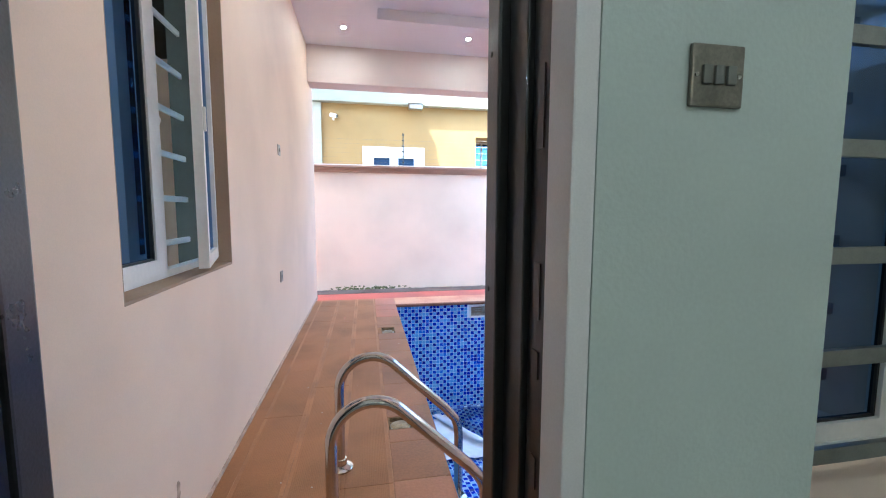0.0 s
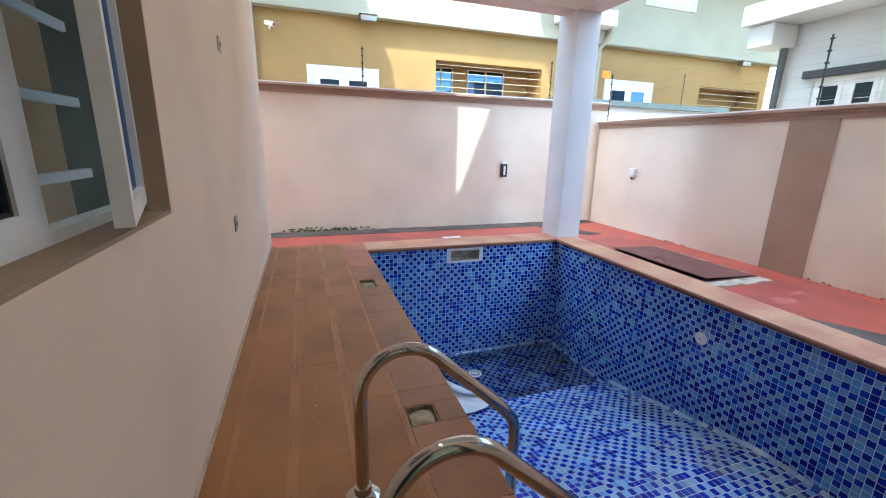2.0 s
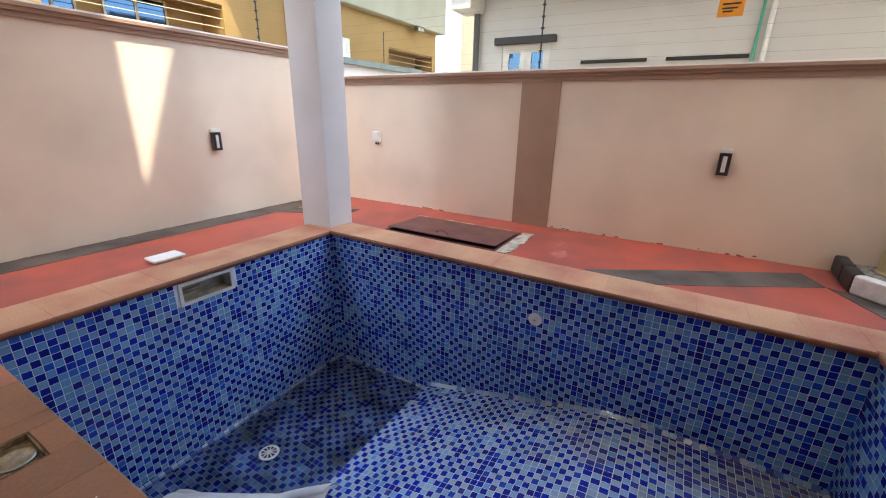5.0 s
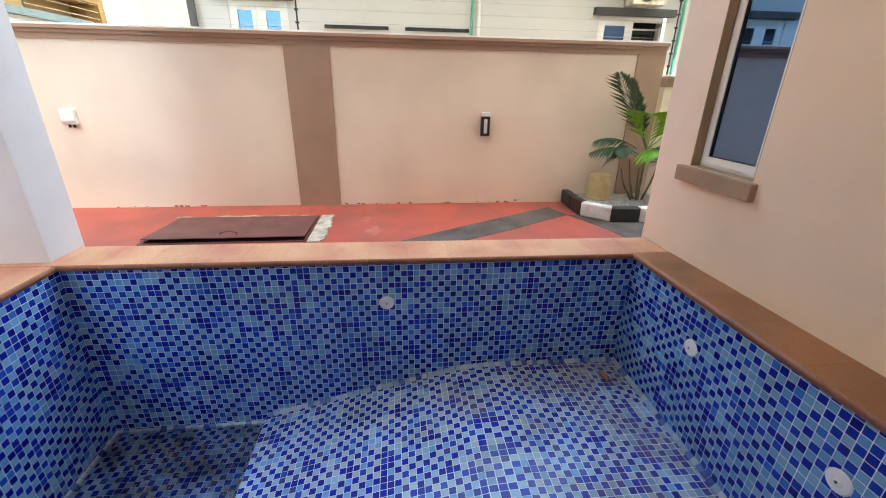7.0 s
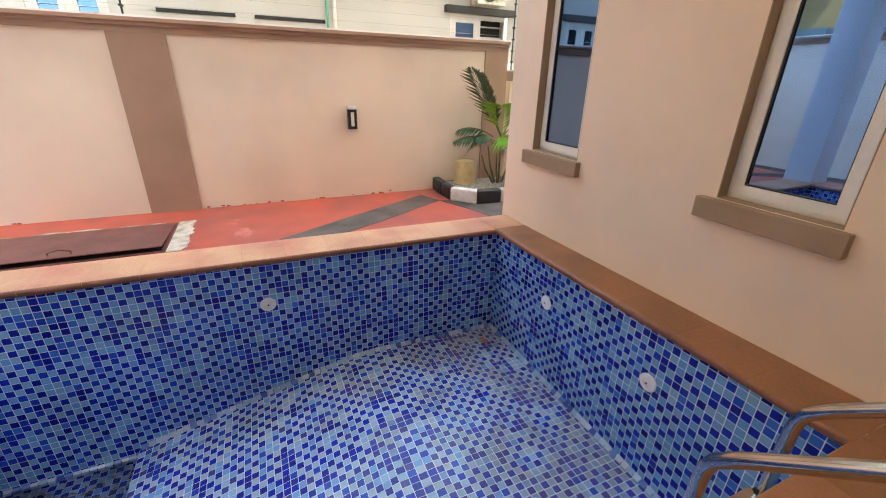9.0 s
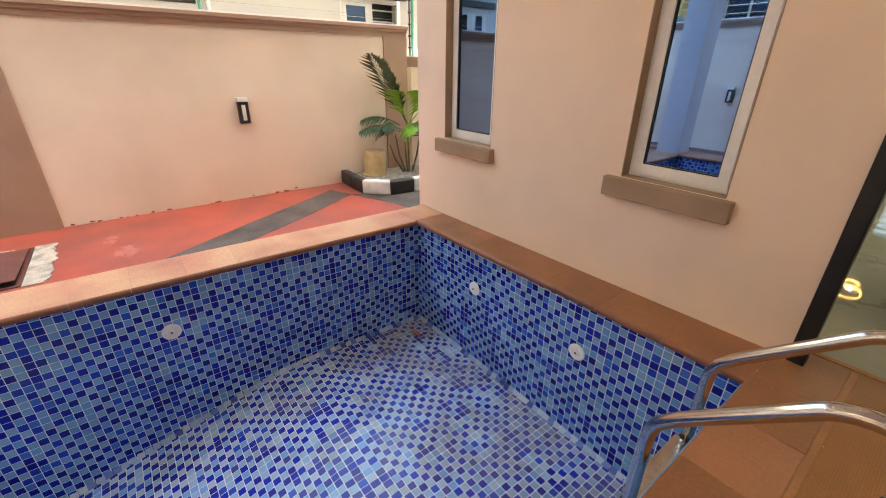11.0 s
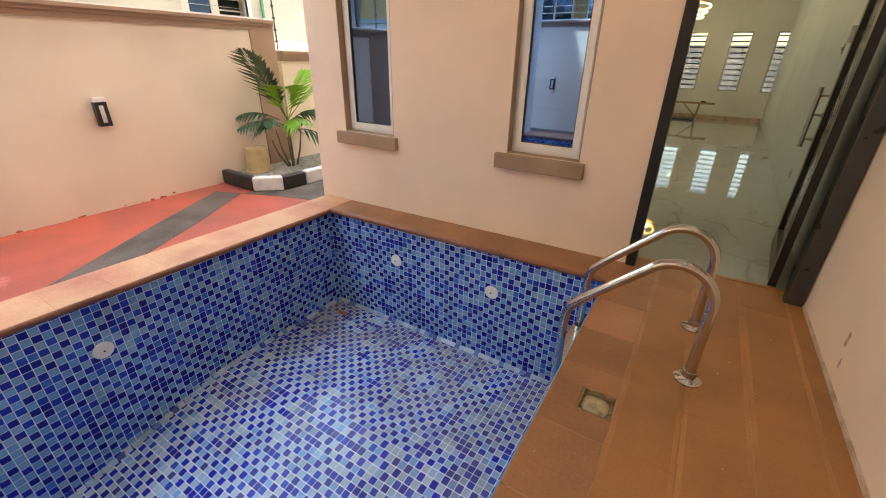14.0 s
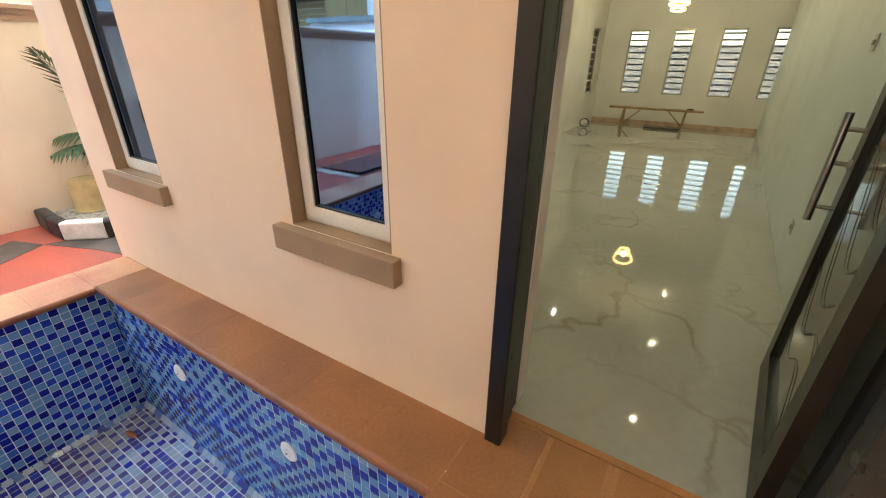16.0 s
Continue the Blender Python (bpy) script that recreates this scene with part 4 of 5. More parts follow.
drain = tagged(empty("main_drain", (1.59, 4.88, -1.587)), "round white slotted drain in the pool floor", "drain")
part("rim", turned([(0.085, 0), (0.085, 0.006), (0.072, 0.010), (0.066, 0.008)], (0, 0, 0), seg=28), "nozzle", drain)
for k in range(10):
    a = 2 * math.pi * k / 10
    bm = box(0.012, -0.0045, 0.006, 0.066, 0.0045, 0.0115)
    bm.transform(Matrix.Rotation(a, 4, "Z"))
    part("spoke", bm, "nozzle", drain)
part("hub", turned([(0.018, 0.004), (0.018, 0.012), (0.012, 0.014)], (0, 0, 0), seg=14), "plastic", drain)
part("sump", turned([(0.064, 0.0035), (0.064, 0.0088)], (0, 0, 0), seg=20), "darkplastic", drain)


def light_box(b):
    cx, cy = (b[0] + b[2]) / 2, (b[1] + b[3]) / 2
    t = tagged(empty("deck_light_recess", (cx, cy, -0.038)), "open square recess with a dusty lamp in the deck", "deck light", "lamps sunk in the deck")
    hx, hy = (b[2] - b[0]) / 2, (b[3] - b[1]) / 2
    bm = bmesh.new()
    for q in ((-hx + 0.002, -hy + 0.002, -hx + 0.010, hy - 0.002), (hx - 0.010, -hy + 0.002, hx - 0.002, hy - 0.002), (-hx + 0.010, -hy + 0.002, hx - 0.010, -hy + 0.010), (-hx + 0.010, hy - 0.010, hx - 0.010, hy - 0.002)):
        add_box(bm, q[0], q[1], 0, q[2], q[3], 0.036)
    add_box(bm, -hx + 0.0101, -hy + 0.0101, -0.01, hx - 0.0101, hy - 0.0101, 0.012)
    part("housing", bm, "recess", t)
    part("lens", turned([(0.058, 0.012), (0.058, 0.018), (0.05, 0.025), (0.03, 0.029), (0.008, 0.031)], (0, 0, 0), seg=24), "lens", t, "dusty domed lamp glass")
    part("bezel", turned([(0.0625, 0.012), (0.0625, 0.017), (0.0585, 0.019)], (0, 0, 0), seg=24), "brushed", t)




light_box(BOX_A)
light_box(BOX_B)


def tarp():
    """A folded sheet lying over the deep floor."""
    bm = bmesh.new()
    n = 44
    A, B, C, D = Vector((0.42, 5.15)), Vector((0.97, 5.06)), Vector((1.56, 4.02)), Vector((0.46, 3.92))
    g = []
    lie = lambda y: -1.592 if y > 4.4 else -1.592 + (4.4 - y) / 0.2 * 0.08 if y > 4.2 else -1.512 + (4.2 - y) * 0.231
    for i in range(n + 1):
        r = []
        for j in range(n + 1):
            u, v = i / n, j / n
            p = (A.lerp(B, u)).lerp(D.lerp(C, u), v)
            edge = math.exp(-((u - 0.93) / 0.07) ** 2) * 0.055 + math.exp(-((v - 0.08) / 0.09) ** 2) * 0.03
            fold = 0.02 * math.sin(9 * u + 5 * v) + 0.022 * noise.noise(Vector((p.x * 4, p.y * 4, 0.3))) + 0.012 * abs(noise.noise(Vector((p.x * 9, p.y * 9, 2.3))))
            base = lie(p.y)
            wob = 0.03 * noise.noise(Vector((u * 5, v * 5, 5.1)))
            r.append(bm.verts.new((p.x + wob, p.y + 0.03 * noise.noise(Vector((u * 4, v * 4, 9.1))), base + 0.022 + max(0, fold) + edge)))
        g.append(r)
    for i in range(n):
        for j in range(n):
            f = bm.faces.new([g[i][j], g[i + 1][j], g[i + 1][j + 1], g[i][j + 1]])
            f.smooth = True
    # turned-over flap along the outer edge
    fl = []
    for j in range(n + 1):
        v = j / n
        p = B.lerp(C, v)
        d = (A - B).normalized()
        row = []
        for k in range(7):
            w = k / 6
            q = p + d * (0.20 * w * (1 - 0.3 * v)) + Vector((0.015, 0))
            row.append(bm.verts.new((q.x, q.y, lie(q.y) + 0.04 + 0.085 * math.sin(math.pi * min(1, w * 0.72 + 0.06)) + 0.012 * noise.noise(Vector((v * 6, w * 2, 1))))))
        fl.append(row)
    for a, b in zip(fl, fl[1:]):
        for k in range(6):
            f = bm.faces.new([a[k], a[k + 1], b[k + 1], b[k]])
            f.smooth = True
    ob = part("tarpaulin", bm, "cloth")
    so = ob.modifiers.new("thickness", "SOLIDIFY")
    so.thickness = 0.004
    return tagged(ob, "crumpled white tarpaulin lying on the pool floor", "tarpaulin")


tarp()
w = bmesh.new()
ring_pts = [(0.35, 4.19), (3.03, 4.19), (3.03, 5.424), (0.35, 5.424)]
w.faces.new([w.verts.new((x, y, -1.583)) for x, y in ring_pts])
structure(part("water", w, "water"), "thin film of dirty water on the deep floor", "water")
random.seed(11)
deb = bmesh.new()
for k in range(520):
    x = 2.95 - abs(random.gauss(0, 0.75))
    y = min(5.36, max(4.22, random.gauss(4.72, 0.38)))
    if x < 1.2:
        continue
    s = random.uniform(0.006, 0.026)
    a = random.uniform(0, 6.28)
    c, q = math.cos(a) * s, math.sin(a) * s
    deb.faces.new([deb.verts.new((x + dx, y + dy, -1.5815 + random.uniform(0, 0.002))) for dx, dy in ((c, q), (-q * 0.4, c * 0.4), (-c, -q), (q * 0.4, -c * 0.4))])
tagged(part("leaf_litter", deb, "litter"), "brown leaf litter floating on the puddle", "leaf litter", kind="stuff")
wl = tagged(part("fallen_leaf", turned([(0.004, -0.05), (0.02, -0.02), (0.018, 0.03), (0.003, 0.06)], (2.78, 1.22, -1.095), (1, 0.2, 0.1), 8), "clay_red"), "dry reddish leaf in the pool corner", "leaf")

# ---- fixtures on the walls ----
def plate(name, at, axis, size, label, category, holes=3, metal="brushed"):
    """A square metal wall plate, at its centre; axis: the way it faces."""
    t = tagged(empty(name, at), label, category)
    rot = Matrix.Identity(4)
    n = Vector(axis)
    rot = n.to_track_quat("Y", "Z").to_matrix().to_4x4()
    s = size / 2
    bm = box(-s, 0.0, -s, s, 0.008, s, 0.003)
    bm.transform(rot)
    part("face_plate", bm, metal, t)
    for k in range(holes):
        x = (k - (holes - 1) / 2) * s * 0.46
        bm = box(x - s * 0.17, 0.007, -s * 0.30, x + s * 0.17, 0.013, s * 0.32, 0.002)
        bm.transform(rot)
        part("rocker", bm, "grey_rocker", t)
    for sx in (-1, 1):
        bm = turned([(0.004, 0), (0.003, 0.0015)], (sx * s * 0.82, 0.008, 0), (0, 1, 0), 8)
        bm.transform(rot)
        part("screw", bm, "steel", t)
    return t



plate("light_switch", (0.456, HY0 - 0.0005, 1.497), (0, -1, 0), 0.092, "tarnished metal three-gang light switch on green wall", "light switch", 3, "bronze")
plate("wall_socket", (XW + 0.0005, 3.48, 0.73), (1, 0, 0), 0.092, "dark metal socket plate on peach wall", "socket", 2, "bronze")
plate("wall_socket", (XW + 0.0005, 3.545, 1.80), (1, 0, 0), 0.086, "small metal outlet plate high on peach wall", "socket", 1)
plate("light_switch", (-0.889, -1.62, 1.49), (1, -0.036, 0), 0.09, "metal switch plate on the room's green wall", "light switch")
plate("wall_socket", (-0.897, -1.85, 0.31), (1, -0.036, 0), 0.09, "metal socket plate on the room's green wall", "socket", 2)


def wall_lamp(at, yaw, label):
    """A black up-and-down lamp with a white diffuser, facing -y before its turn."""
    t = tagged(empty("wall_lamp", at), label, "wall lamp", "lamps on the boundary wall")
    r = Matrix.Rotation(yaw, 4, "Z")

    def p(n, bm, m, lab=""):
        bm.transform(r)
        return part(n, bm, m, t, lab)

    p("back_plate", box(-0.045, -0.012, -0.07, 0.045, 0.0, 0.07, 0.004), "darkplastic")
    p("body", ring("y", -0.055, 0.055, -0.12, 0.12, -0.085, -0.02, 0.033), "darkplastic")
    p("spine", box(-0.03, -0.03, -0.11, 0.03, -0.012, 0.11), "darkplastic")
    p("diffuser", box(-0.0215, -0.083, -0.086, 0.0215, -0.03, 0.086, 0.006), "plastic", "white oblong diffuser")
    p("top_cover", box(-0.058, -0.09, 0.12, 0.058, -0.016, 0.165, 0.006), "plastic", "white cover still in wrapping")


wall_lamp((3.32, FY, 0.81), radians(0), "black wall lamp with white diffuser on pink wall")
wall_lamp((FX, 1.84, 0.77), radians(-90), "black wall lamp with white top on pink wall")
sb = tagged(empty("weatherproof_socket", (FX, 6.69, 0.84)), "white weatherproof socket box on the pink wall", "socket")
part("box", box(-0.06, -0.075, -0.085, 0, 0.075, 0.085, 0.012), "plastic", sb)
part("lid", box(-0.078, -0.07, -0.05, -0.058, 0.07, 0.08, 0.008), "plastic", sb)
part("cable_gland", turned([(0.014, 0), (0.014, 0.03), (0.01, 0.035)], (-0.03, 0.02, -0.085), (0, 0, -1), 10), "darkplastic", sb)
part("cable_gland", turned([(0.014, 0), (0.014, 0.03), (0.01, 0.035)], (-0.03, -0.03, -0.085), (0, 0, -1), 10), "darkplastic", sb)


def downlight(x, y, z, bulb, br=0.026):
    t = tagged(empty("downlight", (x, y, z)), "small recessed ceiling spotlight, lit", "downlight", "recessed ceiling spots")
    part("bezel", turned([(0.045, 0), (0.045, -0.004), (0.034, -0.006), (0.032, -0.002)], (0, 0, 0.0), seg=20), "brushed", t)
    part("bulb", turned([(br, -0.001), (br * 0.9, -0.005), (br * 0.3, -0.008)], (0, 0, 0), seg=16), bulb, t)



# the five spots nearer the house are unseen additions that lighten the terrace
for x, y in ((-0.29, 4.93), (1.22, 4.96), (2.62, 4.75), (-0.29, 2.6), (-0.29, 1.2), (1.22, 1.15), (2.62, 1.2), (2.75, 3.0)):
    # eastern bulbs are set weaker to keep the pool corner dark
    downlight(x, y, CZ - 0.0005, "bulb" if x < 1 else "bulb_dim")

# ---- yard things ----
mh = tagged(empty("manhole_cover", (4.48, 4.7, GZ)), "rusty red steel inspection cover with a wire handle", "manhole cover")
bm = box(-0.41, -0.775, 0.028, 0.41, 0.775, 0.036, 0.002)
bm.transform(Matrix.Rotation(radians(2.4), 4, "Y"))
part("plate", bm, "rust", mh)
part("handle", tube([(-0.33, -0.10, 0.04), (-0.33, -0.10, 0.075), (-0.33, -0.02, 0.095), (-0.33, 0.06, 0.075), (-0.33, 0.06, 0.04)], 0.006, 8), "rust", mh)
fr = bmesh.new()
for q in ((-0.44, -0.80, -0.405, 0.80), (0.405, -0.80, 0.44, 0.80), (-0.405, -0.80, 0.405, -0.765), (-0.405, 0.765, 0.405, 0.80)):
    add_box(fr, q[0], q[1], -0.02, q[2], q[3], 0.008)
part("angle_frame", fr, "rust", mh)
# near-black sheet paints the shade of the gap under the raised plate
part("pit", box(-0.404, -0.764, -0.01, 0.404, 0.764, 0.004), "pit", mh)
cs = bmesh.new()
random.seed(3)
n = 30
for k in range(n):
    x0 = 4.02 + 0.92 * k / n
    a, b = 3.745 + 0.05 * noise.noise(Vector((k * 0.35, 1.7, 0))), 3.895
    add_box(cs, x0, a, GZ - 0.01, x0 + 0.92 / n + 0.002, b, GZ + 0.009 + 0.004 * noise.noise(Vector((k * 0.5, 0, 3))))
for k in range(40):
    y = 3.95 + k * 0.04
    w = 0.05 * noise.noise(Vector((k * 0.22, 4.4, 0))) + 0.022
    if w > 0.008:
        add_box(cs, 4.93, y, GZ - 0.01, 4.93 + w, y + 0.041, GZ + 0.007)
structure(part("cement_patch", cs, "cement"), "broken pale cement edging around the cover", "pavement")
lid = tagged(empty("inspection_lid", (1.88, 6.62, GZ)), "white square plastic lid lying on the red yard", "lid")
bm = box(-0.15, -0.11, 0.03, 0.15, 0.11, 0.055, 0.01)
part("panel", bm, "plastic", lid)
part("collar", box(-0.12, -0.08, 0.0, 0.12, 0.08, 0.031, 0.006), "dusty", lid)
ms = bmesh.new()
random.seed(8)
for k in range(150):
    x = random.gauss(0.0, 0.32) if k < 100 else random.uniform(-1.0, 5.2)
    z = GZ + abs(random.gauss(0, 0.028 if k < 100 else 0.008)) + 0.004
    r = random.uniform(0.006, 0.026)
    wide = 1.6
    if k >= 100:
        z, r, wide = GZ + 0.003, random.uniform(0.003, 0.008), 14
    ms.faces.new([ms.verts.new((x + wide * r * math.cos(a) * q, FY - 0.0015 - 0.00001 * k, max(GZ + 0.0005, z + r * math.sin(a) * q))) for a, q in ((2 * math.pi * i / 9, random.uniform(0.5, 1.1)) for i in range(9))])
tagged(part("moss", ms, "moss"), "damp moss stains along the wall foot", "moss", kind="stuff")
cr = bmesh.new()
for k in range(30):
    y = random.choice((1.4, 2.2, 2.9, 3.4, 5.6, 6.4)) + random.gauss(0, 0.22)
    z = GZ + abs(random.gauss(0, 0.008)) * (2.2 if random.random() < 0.12 else 1) + 0.002
    r = random.uniform(0.004, 0.016)
    cr.faces.new([cr.verts.new((FX - 0.0015 - 0.00001 * k, y + 2.4 * r * math.cos(a) * q, max(GZ + 0.0005, z + r * math.sin(a) * q))) for a, q in ((2 * math.pi * i / 9, random.uniform(0.5, 1.1)) for i in range(9))])
tagged(part("paint_splash", cr, "red"), "red paint splashes along the wall foot", "paint splash", kind="stuff")


# planter
def kerb(p, q, material):
    d = Vector((q[0] - p[0], q[1] - p[1]))
    L = d.length
    bm = box(0, -0.11, 0, L, 0, 0.185, 0.03, 3)
    bm.transform(pose(p[0], p[1], GZ, 0, 0, math.degrees(math.atan2(d.y, d.x))))
    return part("kerb_stone", bm, material)


kerbs = structure(empty("kerb", (4.7, 0.4, GZ)), "black and white painted kerb round the planter", "kerb")
chain = [(FX - 0.005, 0.70), (5.05, 0.72), (4.74, 0.72), (4.46, 0.46), (4.43, 0.10), (4.43, -0.30), (4.43, -0.70), (4.43, -1.10), (4.43, -1.5)]
for k, (p, q) in enumerate(zip(chain, chain[1:])):
    ob = kerb((q[0], q[1]), (p[0], p[1]), "kerb_white" if k in (2, 4, 6) else "kerb_black")
    ob.parent = kerbs
    ob.matrix_parent_inverse = Matrix.Translation((-4.7, -0.4, -GZ))
structure(part("planter_bed", prism([(FX - 0.002, 0.64), (4.78, 0.64), (4.54, 0.42), (4.52, -1.5), (FX - 0.002, -1.5)], GZ, GZ + 0.11), "gravel"), "gravel bed inside the kerb", "planter bed")
random.seed(21)
gv, gf = [], []
for k in range(1500):
    x, y = random.uniform(4.58, 5.38), random.uniform(-1.2, 0.6)
    s = random.uniform(0.006, 0.016)
    b0 = len(gv)
    for dx, dy, dz in ((1, 0, 0), (-0.5, 0.87, 0), (-0.5, -0.87, 0), (0, 0, 0.8)):
        gv.append((x + dx * s, y + dy * s, GZ + 0.109 + dz * s))
    gf += [(b0, b0 + 1, b0 + 3), (b0 + 1, b0 + 2, b0 + 3), (b0 + 2, b0, b0 + 3)]
me = bpy.data.meshes.new("gravel")
me.from_pydata(gv, [], gf)
me.materials.append(M["gravel"])
tagged(new("gravel", me), "pale gravel chips in the planter", "gravel", kind="stuff")

bk = tagged(empty("bucket", (5.22, 0.26, GZ + 0.11)), "upturned beige plastic bucket on the planter", "bucket")
part("shell", turned([(0.165, 0.0), (0.165, 0.02), (0.158, 0.022), (0.146, 0.27), (0.150, 0.275), (0.144, 0.325), (0.134, 0.332), (0.126, 0.322), (0.02, 0.320)], (0, 0, 0), seg=32), "pot", bk)
part("rim", turned([(0.171, 0.0), (0.173, 0.012), (0.166, 0.016)], (0, 0, 0.0), seg=32), "pot", bk)


def frond(bm, base, heading, length, rise, droop, leaflets, width, hang=0.0):
    """A feather leaf: a curved rib with paired, folded leaflets."""
    pts = []
    for k in range(13):
        s = k / 12
        r = length * s
        pts.append(Vector((base[0] + math.cos(heading) * r * math.cos(rise) * (1 - 0.1 * s), base[1] + math.sin(heading) * r * math.cos(rise) * (1 - 0.1 * s), base[2] + r * math.sin(rise) - droop * s * s * length)))
    add_tube(bm, pts, [0.007 * (1 - 0.8 * k / 12) + 0.001 for k in range(13)], 5)
    side0 = Vector((-math.sin(heading), math.cos(heading), 0))
    for i in range(leaflets):
        s = 0.22 + 0.78 * i / (leaflets - 1)
        k = min(11, int(s * 12))
        p = pts[k].lerp(pts[k + 1], s * 12 - k)
        d = (pts[k + 1] - pts[k]).normalized()
        ln = width * math.sin(math.pi * min(0.98, 0.12 + 0.80 * s)) * random.uniform(0.85, 1.1)
        for sg in (-1, 1):
            out = (side0 * sg * (0.85 + 0.15 * random.random()) + d * 0.8 + Vector((0, 0, 0.16 - 0.9 * hang))).normalized()
            nrm = d.cross(out).normalized()
            w2 = 0.025
            a = p
            m1 = p + out * ln * 0.45 + Vector((0, 0, -0.02 * ln))
            t = p + out * ln + Vector((0, 0, -(0.22 + 0.5 * hang) * ln))
            e = out.cross(nrm).normalized() * w2
            v = [bm.verts.new(q) for q in (a, m1 + e * 0.9, t, m1 - e * 0.9, m1 + nrm * 0.006 * sg)]
            bm.faces.new([v[0], v[1], v[4]])
            bm.faces.new([v[1], v[2], v[4]])
            bm.faces.new([v[2], v[3], v[4]])
            bm.faces.new([v[3], v[0], v[4]])


def palm():
    random.seed(5)
    base = Vector((5.08, -0.23, GZ + 0.10))
    t = tagged(empty("palm_plant", base), "young palm with dark and bright green fronds", "palm")
    SC = 1.5
    for k, (dx, dy, h) in enumerate(((0, 0, 0.46), (0.05, 0.09, 0.36), (-0.05, 0.06, 0.30), (0.09, -0.05, 0.32), (0.02, 0.16, 0.28), (-0.03, -0.09, 0.34))):
        lean = Vector((dx * 1.1, dy * 1.2, h))
        part("trunk", tube([Vector((dx * 0.5, dy * 0.5, 0)), Vector((dx * 0.8, dy * 0.9, h * 0.5)) * SC, lean * SC], [0.018, 0.013, 0.009], 7), "stem", t)
    # heading, length, rise, droop, leaflet length, colour
    fr = [((0.0, 0.0, 0.44), 1.7, 0.84, 1.02, 0.12, 0.34, "leaf_dark"), ((0.0, 0.0, 0.44), 1.4, 0.74, 1.2, 0.15, 0.30, "leaf_dark"),
          ((0.0, 0.0, 0.44), -1.9, 0.62, 1.12, 0.2, 0.36, "leaf_light"), ((0, 0, 0.44), 2.5, 0.5, 1.05, 0.25, 0.34, "leaf_light"),
          ((0.0, -0.05, 0.42), -1.75, 0.70, 0.55, 0.42, 0.30, "leaf_light"), ((0, 0.05, 0.40), 1.25, 0.52, 0.45, 0.42, 0.17, "leaf_dark"),
          ((0.05, 0.05, 0.38), 0.6, 0.36, 0.5, 0.7, 0.16, "leaf_dark"), ((0.0, 0.0, 0.40), 2.9, 0.40, 0.7, 0.5, 0.24, "leaf_light"),
          ((0.05, -0.05, 0.32), -0.6, 0.5, 0.5, 0.6, 0.24, "leaf_dark"), ((0, -0.05, 0.34), -2.6, 0.5, 0.3, 0.7, 0.22, "leaf_dark"),
          ((0, 0, 0.44), -2.2, 0.66, 0.9, 0.25, 0.34, "leaf_light"),
          ((0.02, 0.08, 0.45), 0.9, 0.50, 0.55, 0.45, 0.15, "leaf_dark"), ((0.02, 0.10, 0.42), 1.9, 0.34, 0.75, 0.6, 0.15, "leaf_dark"),
          ((0, -0.06, 0.44), -2.4, 0.42, 0.75, 0.55, 0.17, "leaf_dark"), ((-0.04, -0.02, 0.42), 3.0, 0.32, 0.8, 0.6, 0.16, "leaf_dark")]
    for b, hd, ln, rs, dr, wd, m in fr:
        bm = bmesh.new()
        frond(bm, [c * SC for c in b], hd, ln * SC * 0.95, rs, dr, 17 if ln > 0.6 else 10, wd * SC * 0.95, 0.5 if dr > 0.4 else 0.0)
        part("frond", bm, m, t)


palm()


# ---- small marks ----
def blot(name, at, axis, w, h, material, label, category, seed):
    """An irregular thin stain lying on a surface."""
    random.seed(seed)
    bm = bmesh.new()
    rot = Vector(axis).to_track_quat("Z", "Y").to_matrix()
    vs = []
    for k in range(18):
        a = 2 * math.pi * k / 18
        r = random.uniform(0.65, 1.1)
        vs.append(bm.verts.new(Vector(at) + rot @ Vector((math.cos(a) * w * r, math.sin(a) * h * r, 0.0012))))
    bm.faces.new(vs)
    return structure(part(name, bm, material), label, category)


blot("wall_stain", (XW, 1.46, 0.225), (1, 0, 0), 0.018, 0.05, "scuff", "brown scuff mark on the peach wall", "stain", 1)
blot("wall_stain", (XW, 1.50, 0.12), (1, 0, 0), 0.012, 0.03, "scuff", "brown scuff mark on the peach wall", "stain", 2)
blot("deck_stain", (-0.33, 4.75, 0.0002), (0, 0, 1), 0.012, 0.09, "clay_red", "red scrape mark on the clay deck", "stain", 3)
blot("deck_stain", (-0.30, 4.62, 0.0002), (0, 0, 1), 0.03, 0.012, "clay_red", "red scrape mark on the clay deck", "stain", 4)
blot("floor_patch", (4.35, 3.25, GZ), (0, 0, 1), 0.16, 0.10, "faded", "faded patch in the red yard paint", "stain", 5)
blot("floor_patch", (4.75, 3.35, GZ), (0, 0, 1), 0.12, 0.07, "faded", "faded patch in the red yard paint", "stain", 6)
random.seed(31)
sp = bmesh.new()
for k in range(26):
    x, y = random.uniform(-0.7, 0.33), random.uniform(0.8, 5.3)
    s = random.uniform(0.0015, 0.004)
    turned([(s, 0.0), (s * 0.7, 0.001)], (x, y, 0.0), seg=7, bm=sp)
tagged(part("paint_specks", sp, "kerb_white"), "white paint specks on the clay deck", "paint specks", kind="stuff")

# ---- electric fence on the walls ----
def fence_post(x, y, z, h, m="darkplastic"):
    t = tagged(empty("electric_fence_post", (x, y, z)), "thin black electric fence post with insulators", "fence post", "electric fence posts")
    part("rod", tube([(0, 0, -0.02), (0, 0, h)], 0.010, 8), m, t)
    for k in range(6):
        part("insulator", turned([(0.010, 0), (0.024, 0.006), (0.024, 0.022), (0.010, 0.03)], (0, 0, h * (0.12 + 0.165 * k) - 0.015), seg=10), m, t)


